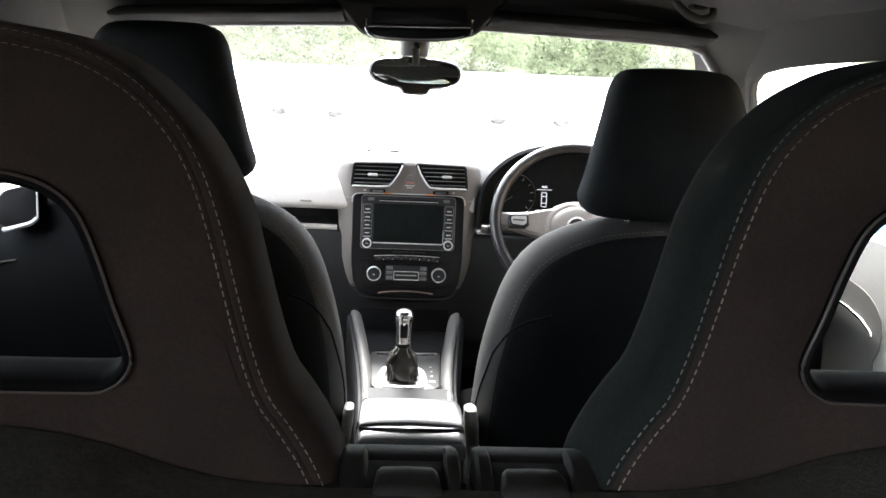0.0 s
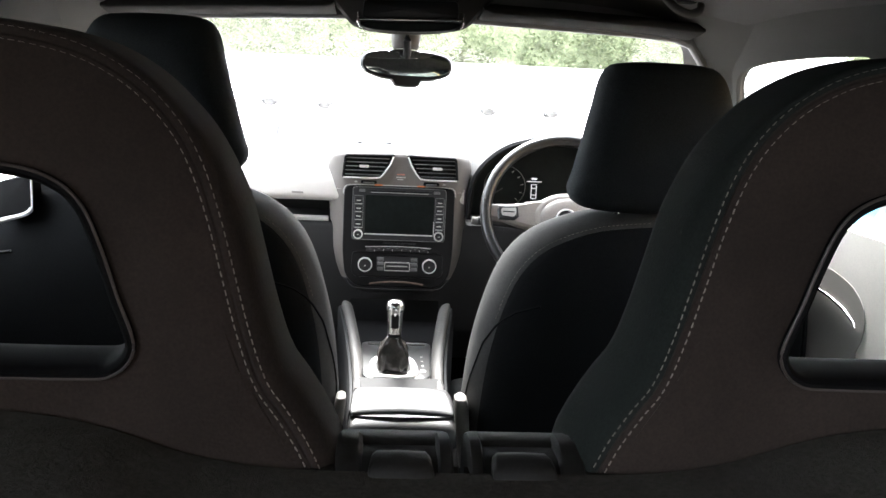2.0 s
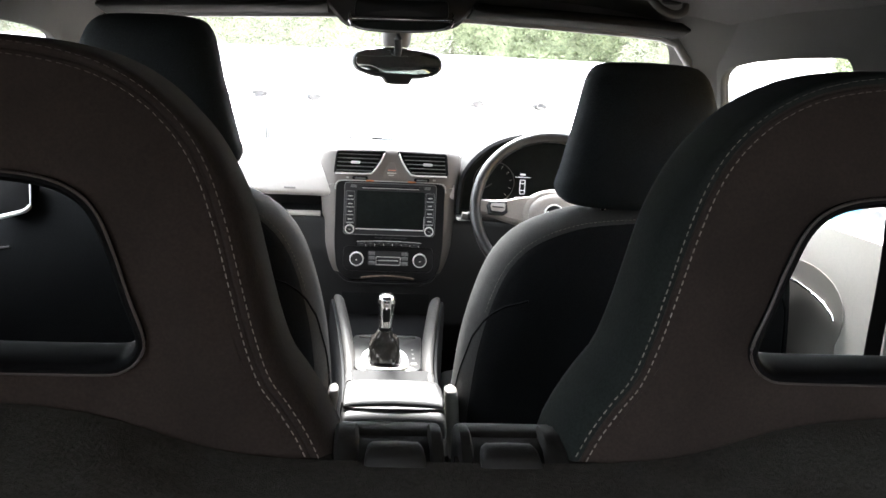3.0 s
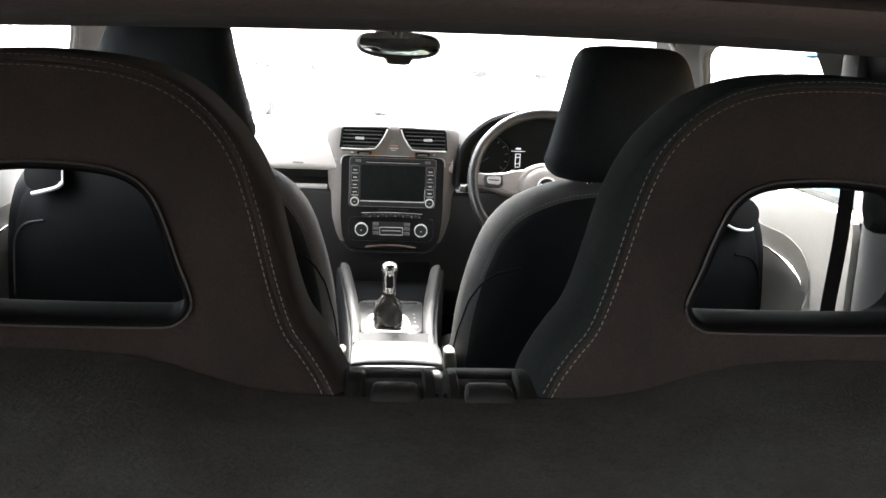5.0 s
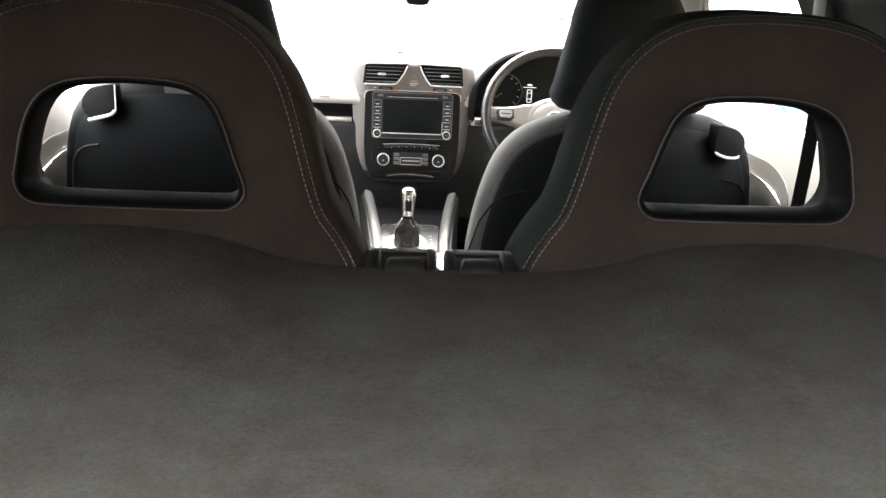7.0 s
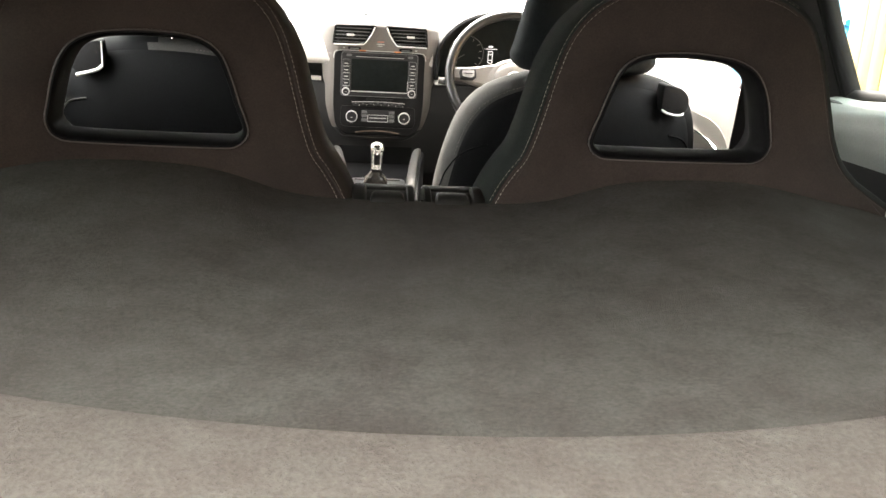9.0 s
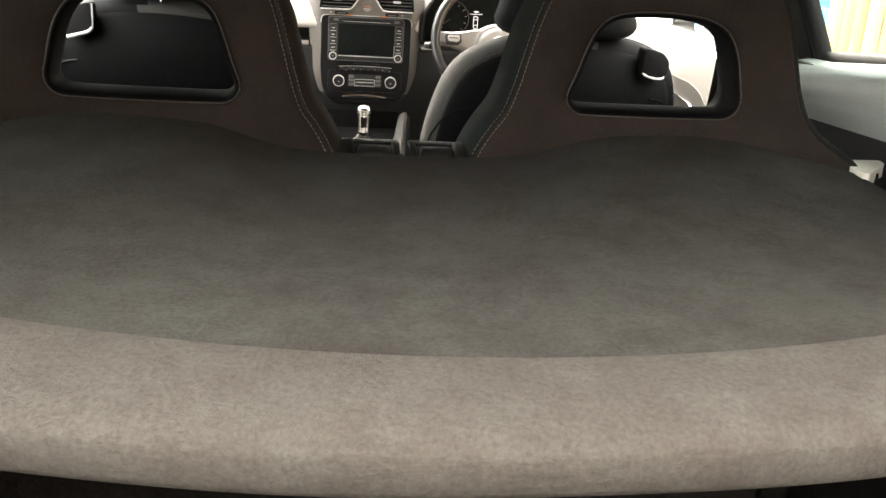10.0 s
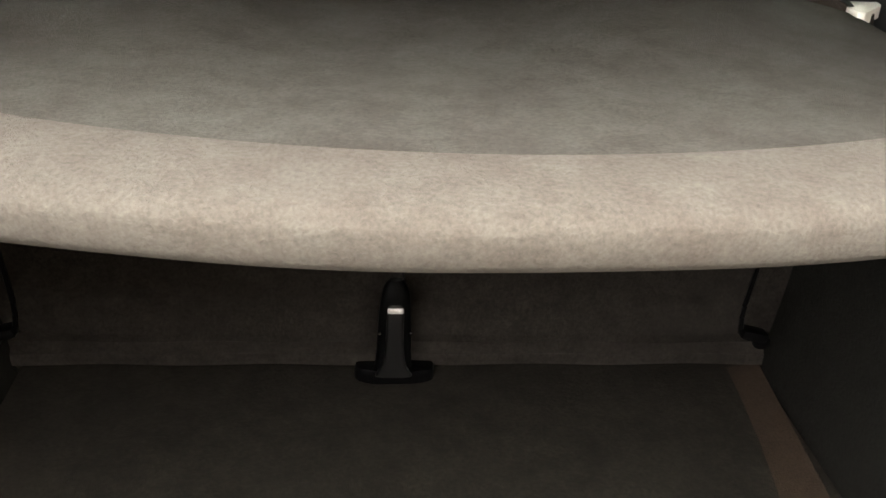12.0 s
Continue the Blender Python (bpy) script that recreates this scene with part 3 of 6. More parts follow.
UPPER = rounded([(1.975, 0.915), (1.955, 0.938), (1.75, 0.962), (1.62, 0.968), (1.545, 0.952), (1.512, 0.912), (1.500, 0.868), (1.520, 0.860), (1.64, 0.858), (1.9, 0.86)], 0.012)
LOWER = rounded([(1.66, 0.825), (1.532, 0.825), (1.518, 0.812), (1.526, 0.74), (1.555, 0.66), (1.60, 0.56), (1.75, 0.45), (1.75, 0.825)], 0.012)
# DASH and DASH_LOW put light above and shade below into their colours.
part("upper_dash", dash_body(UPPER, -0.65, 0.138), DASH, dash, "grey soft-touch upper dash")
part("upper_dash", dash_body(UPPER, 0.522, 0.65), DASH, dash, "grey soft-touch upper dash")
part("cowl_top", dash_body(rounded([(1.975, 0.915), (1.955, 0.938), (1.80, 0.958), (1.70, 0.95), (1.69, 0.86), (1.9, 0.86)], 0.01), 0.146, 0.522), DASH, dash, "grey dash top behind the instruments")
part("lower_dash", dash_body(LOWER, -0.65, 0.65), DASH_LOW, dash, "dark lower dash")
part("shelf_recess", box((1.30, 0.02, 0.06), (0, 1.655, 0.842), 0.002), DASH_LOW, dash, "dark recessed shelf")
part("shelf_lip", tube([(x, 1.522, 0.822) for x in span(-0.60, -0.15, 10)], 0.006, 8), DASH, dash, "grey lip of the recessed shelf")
part("airbag_mark", box((0.024, 0.002, 0.004), (-0.215, 1.500, 0.8785), 0.0005, rot=(-8, 0, 0)), TRIM, dash, "faint embossed bar")




def stack_half(z):
    """Half width of the centre panel at a height."""
    return curve1(((0.648, 0.060), (0.652, 0.082), (0.660, 0.100), (0.672, 0.115), (0.690, 0.126), (0.72, 0.133), (0.76, 0.1395), (0.83, 0.147), (0.90, 0.152), (0.940, 0.1525), (0.955, 0.150), (0.966, 0.144), (0.972, 0.137), (0.9765, 0.122)), z)


def stack_panel(z0, z1, n):
    def put(u, z):
        low = max(0.0, 0.76 - z) / 0.11
        top = max(0.0, z - 0.958) / 0.018
        return (stack_half(z) * u, 1.4965 + 0.030 * max(0.0, (abs(u) - 0.72) / 0.28) ** 2.4 + 0.065 * low ** 1.6 + 0.018 * top ** 2, z)
    return sheet(put, span(-1, 1, 60), span(z0, z1, n), 0.12, (0, 1, 0))


stack = part("centre_panel", stack_panel(0.8895, 0.9765, 20), SURROUND_GREY, dash, "pale grey centre panel", smooth=60)
# Same moulding as the surround; its shade is put into the darker colour.
part("shaded_lower_surround", stack_panel(0.648, 0.6915, 12), DASH_LOW, stack, "lower edge of the radio surround, shade put into its colour", smooth=60)
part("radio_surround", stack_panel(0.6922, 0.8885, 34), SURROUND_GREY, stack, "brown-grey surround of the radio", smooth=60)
BEZEL = rounded([(-0.117, 0.899), (0.117, 0.899), (0.118, 0.76), (0.112, 0.705), (0.088, 0.680), (-0.088, 0.680), (-0.112, 0.705), (-0.118, 0.76)], 0.018)
part("fascia", plate(BEZEL, 1.4925, 1.520, 0.003), PIANO, stack, "gloss black fascia")
part("fascia_edge", tube([(x, 1.4930, z) for x, z in [tuple(q)[:2] for q in smooth_loop([(-0.1185, 0.880), (-0.1165, 0.894), (-0.104, 0.8995), (-0.05, 0.9005), (0.05, 0.9005), (0.104, 0.8995), (0.1165, 0.894), (0.1185, 0.880)], 40, closed=False)]], 0.0013, 6), SILVER, stack, "thin bright upper edge")

part("fascia_lip", tube([(x, 1.4945, z) for x, z in [tuple(q)[:2] for q in smooth_loop([(-0.110, 0.700), (-0.098, 0.683), (-0.080, 0.6775), (0.0, 0.676), (0.080, 0.6775), (0.098, 0.683), (0.110, 0.700)], 30, closed=False)]], 0.0011, 6), TRIM_DARK, stack, "thin dark lower edge")

# air vents
for s in (-1, 1):
    vo = rounded([(s * 0.1165, 0.963), (s * 0.0120, 0.9655), (s * 0.0205, 0.946), (s * 0.042, 0.916), (s * 0.1215, 0.914)], 0.007)
    vent = part("air_vent", plate(inset(vo, 0.0005), 1.4955, 1.51, 0.001), MATT_BLACK, dash, "black air vent")
    part("vent_frame", surround(inset(vo, -0.0015), 0.0055, 1.4845, 1.505), MATT_BLACK, vent, "black vent frame")
    part("vent_trim", tube([(x, 1.4848, z) for x, z in ((s * 0.0150, 0.962), (s * 0.0220, 0.945), (s * 0.0335, 0.927), (s * 0.0425, 0.9170), (s * 0.060, 0.9158), (s * 0.1195, 0.9155))], 0.0021, 6), WHITE_METAL, vent, "bright chrome lower edge")
    for i in range(5):
        z = 0.9222 + 0.0086 * i
        xin = curve1(((0.914, 0.048), (0.946, 0.028), (0.966, 0.021)), z)
        part("slat", box((0.1165 - xin, 0.006, 0.0011), (s * (0.1165 + xin) / 2, 1.4885, z), 0.0004, rot=(10, 0, 0)), GREY_KEY, vent)
    part("tab", box((0.020, 0.010, 0.0055), (s * 0.077, 1.4845, 0.940), 0.0018), WHITE_METAL, vent, "silver vent tab")
    wl = part("thumbwheel", box((0.034, 0.012, 0.0078), (s * 0.066, 1.4945, 0.9058), 0.0037, seg=3), PIANO, stack, "dark vent thumbwheel")
    part("wheel_face", box((0.025, 0.006, 0.0046), (s * 0.066, 1.4910, 0.9058), 0.0020, seg=3), GREY_KEY, wl, "grey ribbed wheel")
    part("lamp_mark", box((0.017, 0.003, 0.0032), (s * 0.045, 1.4925, 0.9008), 0.001), AMBER, stack, "amber telltale")
    part("small_mark", box((0.006, 0.002, 0.003), (s * 0.093, 1.4955, 0.906), 0.0008), MARKING, stack)
part("hazard_panel", plate(rounded([(-0.018, 0.909), (0.018, 0.909), (0.006, 0.941), (-0.006, 0.941)], 0.004), 1.4945, 1.50, 0.001), SURROUND_GREY, stack)
part("mark", box((0.017, 0.001, 0.0028), (0.001, 1.4940, 0.9245), 0.0003), RED_MARK, stack, "faded red bar")
part("mark", box((0.020, 0.001, 0.0024), (0.001, 1.4940, 0.9185), 0.0003), MARKING, stack, "pale bar")
part("mark", box((0.012, 0.001, 0.0020), (0.000, 1.4940, 0.9140), 0.0003), MARKING, stack, "pale bar")

# radio
radio = part("radio", plate(rrect(-0.0985, 0.784, 0.0985, 0.8965, 0.007), 1.4875, 1.494, 0.002), RADIO_FACE, dash, "car radio with a dark touch screen")
part("radio_edge", surround(rrect(-0.0990, 0.7835, 0.0990, 0.8970, 0.0075), 0.0016, 1.4870, 1.493), GREY_KEY, radio, "thin grey edge")
part("screen", plate(rrect(-0.0720, 0.7990, 0.0735, 0.8800, 0.003), 1.4865, 1.490, 0.0008), SCREEN, radio, "dark unlit touch screen")
part("disc_slot", box((0.122, 0.002, 0.0034), (0, 1.4868, 0.8885), 0.0008), PIANO, radio, "disc slot")
part("slot_lip", box((0.122, 0.002, 0.0011), (0, 1.4862, 0.8858), 0.0003), SILVER, radio)
part("chrome_strip", box((0.146, 0.0022, 0.0024), (0, 1.4862, 0.7968), 0.0008), WHITE_METAL, radio, "bright chrome strip")
part("chrome_edge", box((0.0011, 0.002, 0.030), (0.0742, 1.4862, 0.8125), 0.0003), WHITE_METAL, radio, "thin chrome edge")
part("card_slot", box((0.070, 0.002, 0.0030), (0.004, 1.4918, 0.7775), 0.0008), BUTTON, radio, "narrow card slot")
for s in (-1, 1):
    xk = s * 0.0855
    part("key_surround", surround(rrect(xk - 0.0098, 0.8080, xk + 0.0098, 0.8785, 0.003), 0.0012, 1.4850, 1.490), GREY_KEY, radio, "thin grey key surround")
    for i in range(4):
        part("key", box((0.0150, 0.003, 0.0148), (xk, 1.4862, 0.8176 + 0.0167 * i), 0.0012), BUTTON, radio)
        part("key_edge", box((0.0150, 0.0010, 0.0016), (xk, 1.4846, 0.8176 + 0.0167 * i - 0.0072), 0.0003), SILVER, radio, "bright lower edge")
        part("key_mark", box((0.0095, 0.0006, 0.0024), (xk, 1.4844, 0.8176 + 0.0167 * i), 0), MARKING, radio)
    part("top_key", box((0.013, 0.003, 0.0060), (s * 0.079, 1.4865, 0.8890), 0.001), GREY_KEY, radio)
    part("top_key", box((0.010, 0.003, 0.0060), (s * 0.066, 1.4865, 0.8890), 0.001), BUTTON, radio)
    kn = part("dial", ring_y((xk, 1.489, 0.7960), 0.0076, 0.0102, 0.012), WHITE_METAL, radio, "chrome dial")
    part("dial_face", knob((xk, 1.489, 0.7960), 0.0077, 0.009), RADIO_FACE, kn, "dark dial face")
    part("dial_mark", box((0.0046, 0.0006, 0.0012), (xk, 1.4796, 0.7960), 0), MARKING, kn)

# heater panel
heat = part("heater_panel", plate(rounded([(-0.097, 0.758), (0.097, 0.758), (0.098, 0.712), (0.088, 0.703), (-0.088, 0.703), (-0.098, 0.712)], 0.01), 1.4895, 1.494, 0.0015), PIANO, dash, "gloss black heater control panel")
for i in range(7):
    zb = 0.7658 - 0.00009 * (3 - i) ** 2 * 3
    part("button", box((0.0172, 0.004, 0.0088), (-0.0585 + 0.0190 * i, 1.4888, zb), 0.0024, seg=3), RADIO_FACE, heat)
    part("button_mark", box((0.0010, 0.0006, 0.0036), (-0.0490 + 0.0190 * i, 1.4866, zb - 0.0022), 0), MARKING, heat)
    part("button_lamp", box((0.0050, 0.0006, 0.0011), (-0.0585 + 0.0190 * i, 1.4866, zb + 0.0012), 0), GREY_KEY, heat)
part("button_rail", tube([(-0.0690 + 0.1390 * k / 12, 1.4880, 0.7712 - 0.0024 * ((k - 6) / 6) ** 2) for k in range(13)], 0.0008, 6), SILVER, heat, "thin silver rail")
for s in (-1, 1):
    dl = part("temperature_dial", ring_y((s * 0.0685, 1.490, 0.7310), 0.0129, 0.0153, 0.012), WHITE_METAL, heat, "chrome ringed dial")
    part("dial_centre", knob((s * 0.0685, 1.490, 0.7310), 0.0130, 0.010), BUTTON, dl, "dark dial centre")
    part("dial_mark", box((0.0040, 0.0008, 0.0022), (s * 0.0685, 1.4797, 0.7295), 0), MARKING, dl)
part("control_block", plate(rrect(-0.0440, 0.7170, 0.0440, 0.7490, 0.003), 1.4880, 1.491, 0.001), RADIO_FACE, heat, "charcoal control block")
part("read_out", surround(rrect(-0.0270, 0.7180, 0.0270, 0.7370, 0.002), 0.0016, 1.4868, 1.490), SILVER, heat, "silver framed read-out")
part("read_out_bar", box((0.044, 0.001, 0.0022), (0, 1.4868, 0.7285), 0.0003), SILVER, heat)
for s in (-1, 1):
    for z in (0.7225, 0.7335, 0.7435):
        part("side_key", box((0.0135, 0.002, 0.0075), (s * 0.0355, 1.4875, z), 0.001), GREY_KEY, heat)
part("tray", sheet(lambda x, t: (x, 1.491 + 0.02 * t, 0.689 + 0.010 * t + 0.006 * (1 - (x / 0.06) ** 2)), span(-0.058, 0.058, 14), span(0, 1, 4), -0.003), TRAY_GLINT, dash, "shiny shallow tray")

# ---- steering wheel and instruments ----
TILT_W = radians(27)
HUB = Vector((0.340, 1.385, 0.864))


def wheel_at(a, b, c):
    return HUB + Vector((a, b * math.sin(TILT_W) - c * math.cos(TILT_W), b * math.cos(TILT_W) + c * math.sin(TILT_W)))


wheel = thing("steering_wheel", (0.334, 1.5, 0.80), "dark leather three-spoke steering wheel with silver spokes", "steering wheel")
rings = []
for i in range(64):
    a = 2 * math.pi * i / 64
    flat = 0.93 if math.sin(a) < -0.82 else 1.0
    rings.append([wheel_at((0.168 + 0.0118 * math.cos(b)) * math.cos(a), (0.1660 * flat + 0.0118 * math.cos(b)) * math.sin(a), 0.0140 * math.sin(b)) for b in [2 * math.pi * k / 12 for k in range(12)]])
bm = bmesh.new()
vs = [[bm.verts.new(q) for q in r] for r in rings]
for i in range(64):
    for k in range(12):
        bm.faces.new((vs[i][k], vs[i][(k + 1) % 12], vs[(i + 1) % 64][(k + 1) % 12], vs[(i + 1) % 64][k]))
part("rim", bm, WHEEL_LEATHER, wheel, "dark leather rim")
part("hub", loft([[wheel_at(r * math.cos(a), r * (0.74 if math.sin(a) > 0 else 0.80) * math.sin(a) - 0.012, c) for a in [2 * math.pi * k / 40 for k in range(40)]] for r, c in ((0.070, -0.045), (0.080, -0.01), (0.079, 0.006), (0.072, 0.014), (0.062, 0.017), (0.060, 0.0165), (0.058, 0.019), (0.045, 0.0235), (0.03, 0.0245))]), WHEEL_GREY, wheel, "grey padded hub")
part("emblem_ring", loft([[wheel_at(r * math.cos(a) - 0.008, r * math.sin(a) - 0.016, c) for a in [2 * math.pi * k / 32 for k in range(32)]] for r, c in ((0.0225, 0.022), (0.022, 0.028), (0.0190, 0.029), (0.018, 0.024))], caps=(False, False)), WHITE_METAL, wheel, "chrome emblem ring")
part("emblem", loft([[wheel_at(r * math.cos(a) - 0.008, r * math.sin(a) - 0.016, c) for a in [2 * math.pi * k / 28 for k in range(28)]] for r, c in ((0.0185, 0.023), (0.0185, 0.0265), (0.010, 0.0272))]), PLASTIC, wheel, "plain dark round emblem")
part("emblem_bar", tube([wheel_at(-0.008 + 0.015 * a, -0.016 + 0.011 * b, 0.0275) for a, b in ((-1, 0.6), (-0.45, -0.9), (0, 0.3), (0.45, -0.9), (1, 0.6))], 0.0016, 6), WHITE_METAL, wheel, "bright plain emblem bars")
for s in (-1, 1):
    prof = ((0.045, 0.030, -0.036, 0.012), (0.075, 0.0255, -0.032, 0.012), (0.100, 0.0205, -0.026, 0.010), (0.130, 0.019, -0.016, 0.007), (0.162, 0.020, -0.012, 0.005))
    sp = part("spoke", loft([[wheel_at(s * x, b, c) for b, c in ((hi, th - 0.003), (hi - 0.005, th + 0.002), (lo + 0.005, th + 0.002), (lo, th - 0.003), (lo, -0.010), (hi, -0.010))] for x, hi, lo, th in prof]), WHEEL_GREY, wheel, "grey spoke")
    sw = [(0.104, 0.012), (0.142, 0.011), (0.146, 0.004), (0.143, -0.014), (0.112, -0.017), (0.103, -0.010)]
    part("switch", loft([[wheel_at(s * (0.124 + (a - 0.124) * k), (b + 0.002) * k - 0.002, c) for a, b in sw] for k, c in ((1, 0.005), (1, 0.0135), (0.9, 0.0155))]), BUTTON, sp, "dark thumb switch")
    plate_c = [(0.108, 0.008), (0.137, 0.0075), (0.139, 0.002), (0.137, -0.0085), (0.114, -0.0110), (0.108, -0.006)]
    part("switch_plate", loft([[wheel_at(s * a, b, c) for a, b in rounded(plate_c, 0.003)] for c in (0.0150, 0.0168)]), SILVER, sp, "silver rocker plate")
    part("switch_slot", tube([wheel_at(s * 0.112, -0.0010, 0.0172), wheel_at(s * 0.135, -0.0005, 0.0172)], 0.0013, 6), PLASTIC, sp, "dark slot")
for s in (-1, 1):
    part("lower_spoke", loft([[wheel_at(s * x + w, b, c) for w, c in ((-0.012, 0.004), (0.012, 0.004), (0.012, -0.008), (-0.012, -0.008))] for x, b in ((0.028, -0.045), (0.034, -0.10), (0.042, -0.158))]), PLASTIC, wheel, "black lower spoke")
part("column", loft([[wheel_at(r * math.cos(a), r * math.sin(a) - 0.01, c) for a in [2 * math.pi * k / 20 for k in range(20)]] for r, c in ((0.045, -0.03), (0.058, -0.06), (0.06, -0.20))]), PLASTIC, wheel, "black steering column")
stalk = part("stalk", tube([wheel_at(-0.05, -0.012, -0.05), wheel_at(-0.12, -0.006, -0.045), wheel_at(-0.180, -0.002, -0.042)], [0.007, 0.007, 0.010], 10), PLASTIC, wheel, "black column stalk")
part("stalk_end", tube([wheel_at(-0.178, -0.004, -0.042), wheel_at(-0.192, -0.002, -0.041)], [0.0085, 0.0075], 12), MID_GREY, stalk, "pale stalk end")

ARCH = [(0.142, 0.835), (0.146, 0.890), (0.152, 0.924), (0.176, 0.960), (0.218, 0.993), (0.271, 1.011), (0.334, 1.018), (0.385, 1.013), (0.43, 0.999), (0.47, 0.973), (0.50, 0.940), (0.517, 0.89), (0.522, 0.835)]
ao = [tuple(p)[:2] for p in smooth_loop(ARCH, 40, closed=False)]
arch_rings = []
for x, z in ao:
    ix, iz = 0.334 + (x - 0.334) * 0.945, 0.83 + (z - 0.83) * 0.94
    arch_rings.append([(x, 1.495, z), (x, 1.53, z), (0.334 + (x - 0.334) * 0.98, 1.70, 0.83 + (z - 0.83) * 0.95), (0.334 + (ix - 0.334) * 0.97, 1.70, 0.83 + (iz - 0.83) * 0.94), (ix, 1.53, iz), (ix, 1.495, iz), ((x + ix) / 2, 1.490, (z + iz) / 2)])
cluster = part("instrument_cowl", loft(arch_rings), MATT_BLACK, dash, "black hood over the instruments")
part("instrument_face", plate([(x, z) for x, z in [(0.334 + (a - 0.334) * 0.93, 0.83 + (b - 0.83) * 0.925) for a, b in ao]], 1.565, 1.60, 0.002), SCREEN, cluster, "dark instrument face")
for gx in (0.232, 0.436):
    gauge = part("gauge", ring_y((gx, 1.5645, 0.900), 0.0450, 0.0464, 0.005), GREY_KEY, cluster, "dark round gauge with a thin rim")
    for i in range(11):
        a = radians(225 - 27 * i)
        part("tick", box((0.0065, 0.0008, 0.0011), (gx + 0.038 * math.cos(a), 1.5640, 0.900 + 0.038 * math.sin(a)), 0, rot=(0, -math.degrees(a), 0)), MARKING, gauge)
    part("needle", box((0.022, 0.0015, 0.0014), (gx - 0.014, 1.562, 0.8905), 0, rot=(0, -34, 0)), GREY_KEY, gauge, "thin grey needle")
part("gauge_glow", box((0.011, 0.001, 0.010), (0.199, 1.5630, 0.882), 0.0005, rot=(0, -30, 0)), BLUE_LIGHT, cluster, "small blue lit mark")
for x, z, w, h in ((0.297, 0.9135, 0.034, 0.0014), (0.297, 0.9195, 0.012, 0.0038), (0.297, 0.868, 0.034, 0.0014), (0.2915, 0.892, 0.0016, 0.030), (0.3025, 0.892, 0.0016, 0.030), (0.297, 0.907, 0.010, 0.0016), (0.297, 0.876, 0.010, 0.0016), (0.297, 0.899, 0.010, 0.0016), (0.297, 0.884, 0.010, 0.0016)):
    part("display_bar", box((w, 0.0008, h), (x, 1.5638, z), 0), LCD, cluster, "lit display bar")
part("driver_ledge", box((0.05, 0.04, 0.008), (0.17, 1.505, 0.826), 0.003), SILVER, dash, "pale ledge beside the stack")

# ---- centre console ----
console = thing("centre_console", (0, 1.1, 0.2), "black centre console with pale side bars and a padded armrest", "centre console")
part("tunnel", loft([[(x, y, z) for x, z in ((-w, 0.2), (-w, zt - 0.02), (-w + 0.012, zt), (w - 0.012, zt), (w, zt - 0.02), (w, 0.2))] for y, w, zt in ((0.78, 0.080, 0.50), (0.95, 0.084, 0.545), (1.05, 0.086, 0.575), (1.2, 0.090, 0.572), (1.36, 0.10, 0.580), (1.52, 0.105, 0.60))]), MATT_BLACK, console, "black tunnel cover")
part("front_tray", box((0.166, 0.14, 0.012), (0, 1.418, 0.572), 0.004), MATT_BLACK, console, "dark tray in front of the lever")
part("front_recess", box((0.200, 0.02, 0.16), (0, 1.575, 0.64), 0.004), MATT_BLACK, console, "dark recess under the stack")
def bar_line(y):
    """Half width and height of the console's pale surround along its length."""
    return curve1(((0.99, 0.0775), (1.05, 0.0785), (1.13, 0.0810), (1.20, 0.0850), (1.30, 0.0955), (1.37, 0.1050), (1.425, 0.1135)), y), curve1(((0.99, 0.5915), (1.05, 0.5930), (1.13, 0.5975), (1.20, 0.6070), (1.30, 0.6330), (1.37, 0.6520), (1.425, 0.6660)), y)


for s in (-1, 1):
    rings = []
    for y in span(1.075, 1.425, 24):
        w, z = bar_line(y)
        k = min(1.0, (y - 1.11) / 0.06)
        wide = 0.0165 + 0.004 * k
        end = 1.0 if y < 1.42 else 0.55
        rings.append([(s * (w + dx), y + (0.010 if dz < -0.02 else 0), z + dz) for dx, dz in ((0.0005, -0.10), (0.0, -0.010), (-0.002, -0.004 * end), (-0.006, -0.0008), (-0.011, -0.0012), (-wide + 0.002, -0.0055), (-wide - 0.002, -0.0125), (-wide - 0.0045, -0.026), (-wide - 0.006, -0.10))])
    part("side_bar", loft(rings), CONSOLE_PALE, console, "pale curved side bar", smooth=50)
    part("side_wall", loft([[(s * (bar_line(y)[0] + dx), y, bar_line(y)[1] + dz) for dx, dz in ((0.0085, -0.20), (0.0085, -0.020), (0.0060, -0.010), (0.0015, -0.008), (0.0015, -0.20))] for y in span(0.99, 1.42, 14)]), MATT_BLACK, console, "black console side")
# Same satin plastic as the bars, darkened in colour against the light.
part("front_bridge", sheet(lambda x, y: (x * bar_line(y)[0] * (1 - 0.10 * max(0.0, (y - 1.105) / 0.02) ** 2), y, 0.5975 - 0.30 * max(0.0, 1.118 - y) ** 1.05 - 0.0012 * abs(x) ** 8), span(-1, 1, 24), span(0.96, 1.122, 10), -0.012), BRIDGE_DIM, console, "satin bridge before the armrest, light toned down in colour")
plate_o = rounded([(-0.063, 1.124), (0.056, 1.124), (0.0705, 1.345), (-0.0705, 1.345)], 0.024, 6)
plate_z = lambda y: 0.5945 + 0.030 * (y - 1.12)
pl = part("shift_plate", loft([[(x, y, plate_z(y) - 0.012) for x, y in plate_o], [(x, y, plate_z(y)) for x, y in inset(plate_o, 0.001)], [(x, y, plate_z(y) + 0.0008) for x, y in inset(plate_o, 0.003)]]), PLATE_GREY, console, "grey gear lever plate")
part("plate_rim", tube([(x, y, plate_z(y) + 0.0006) for x, y in inset(plate_o, -0.001)], 0.0014, 6, closed=True), MATT_BLACK, pl, "dark joint round the plate")
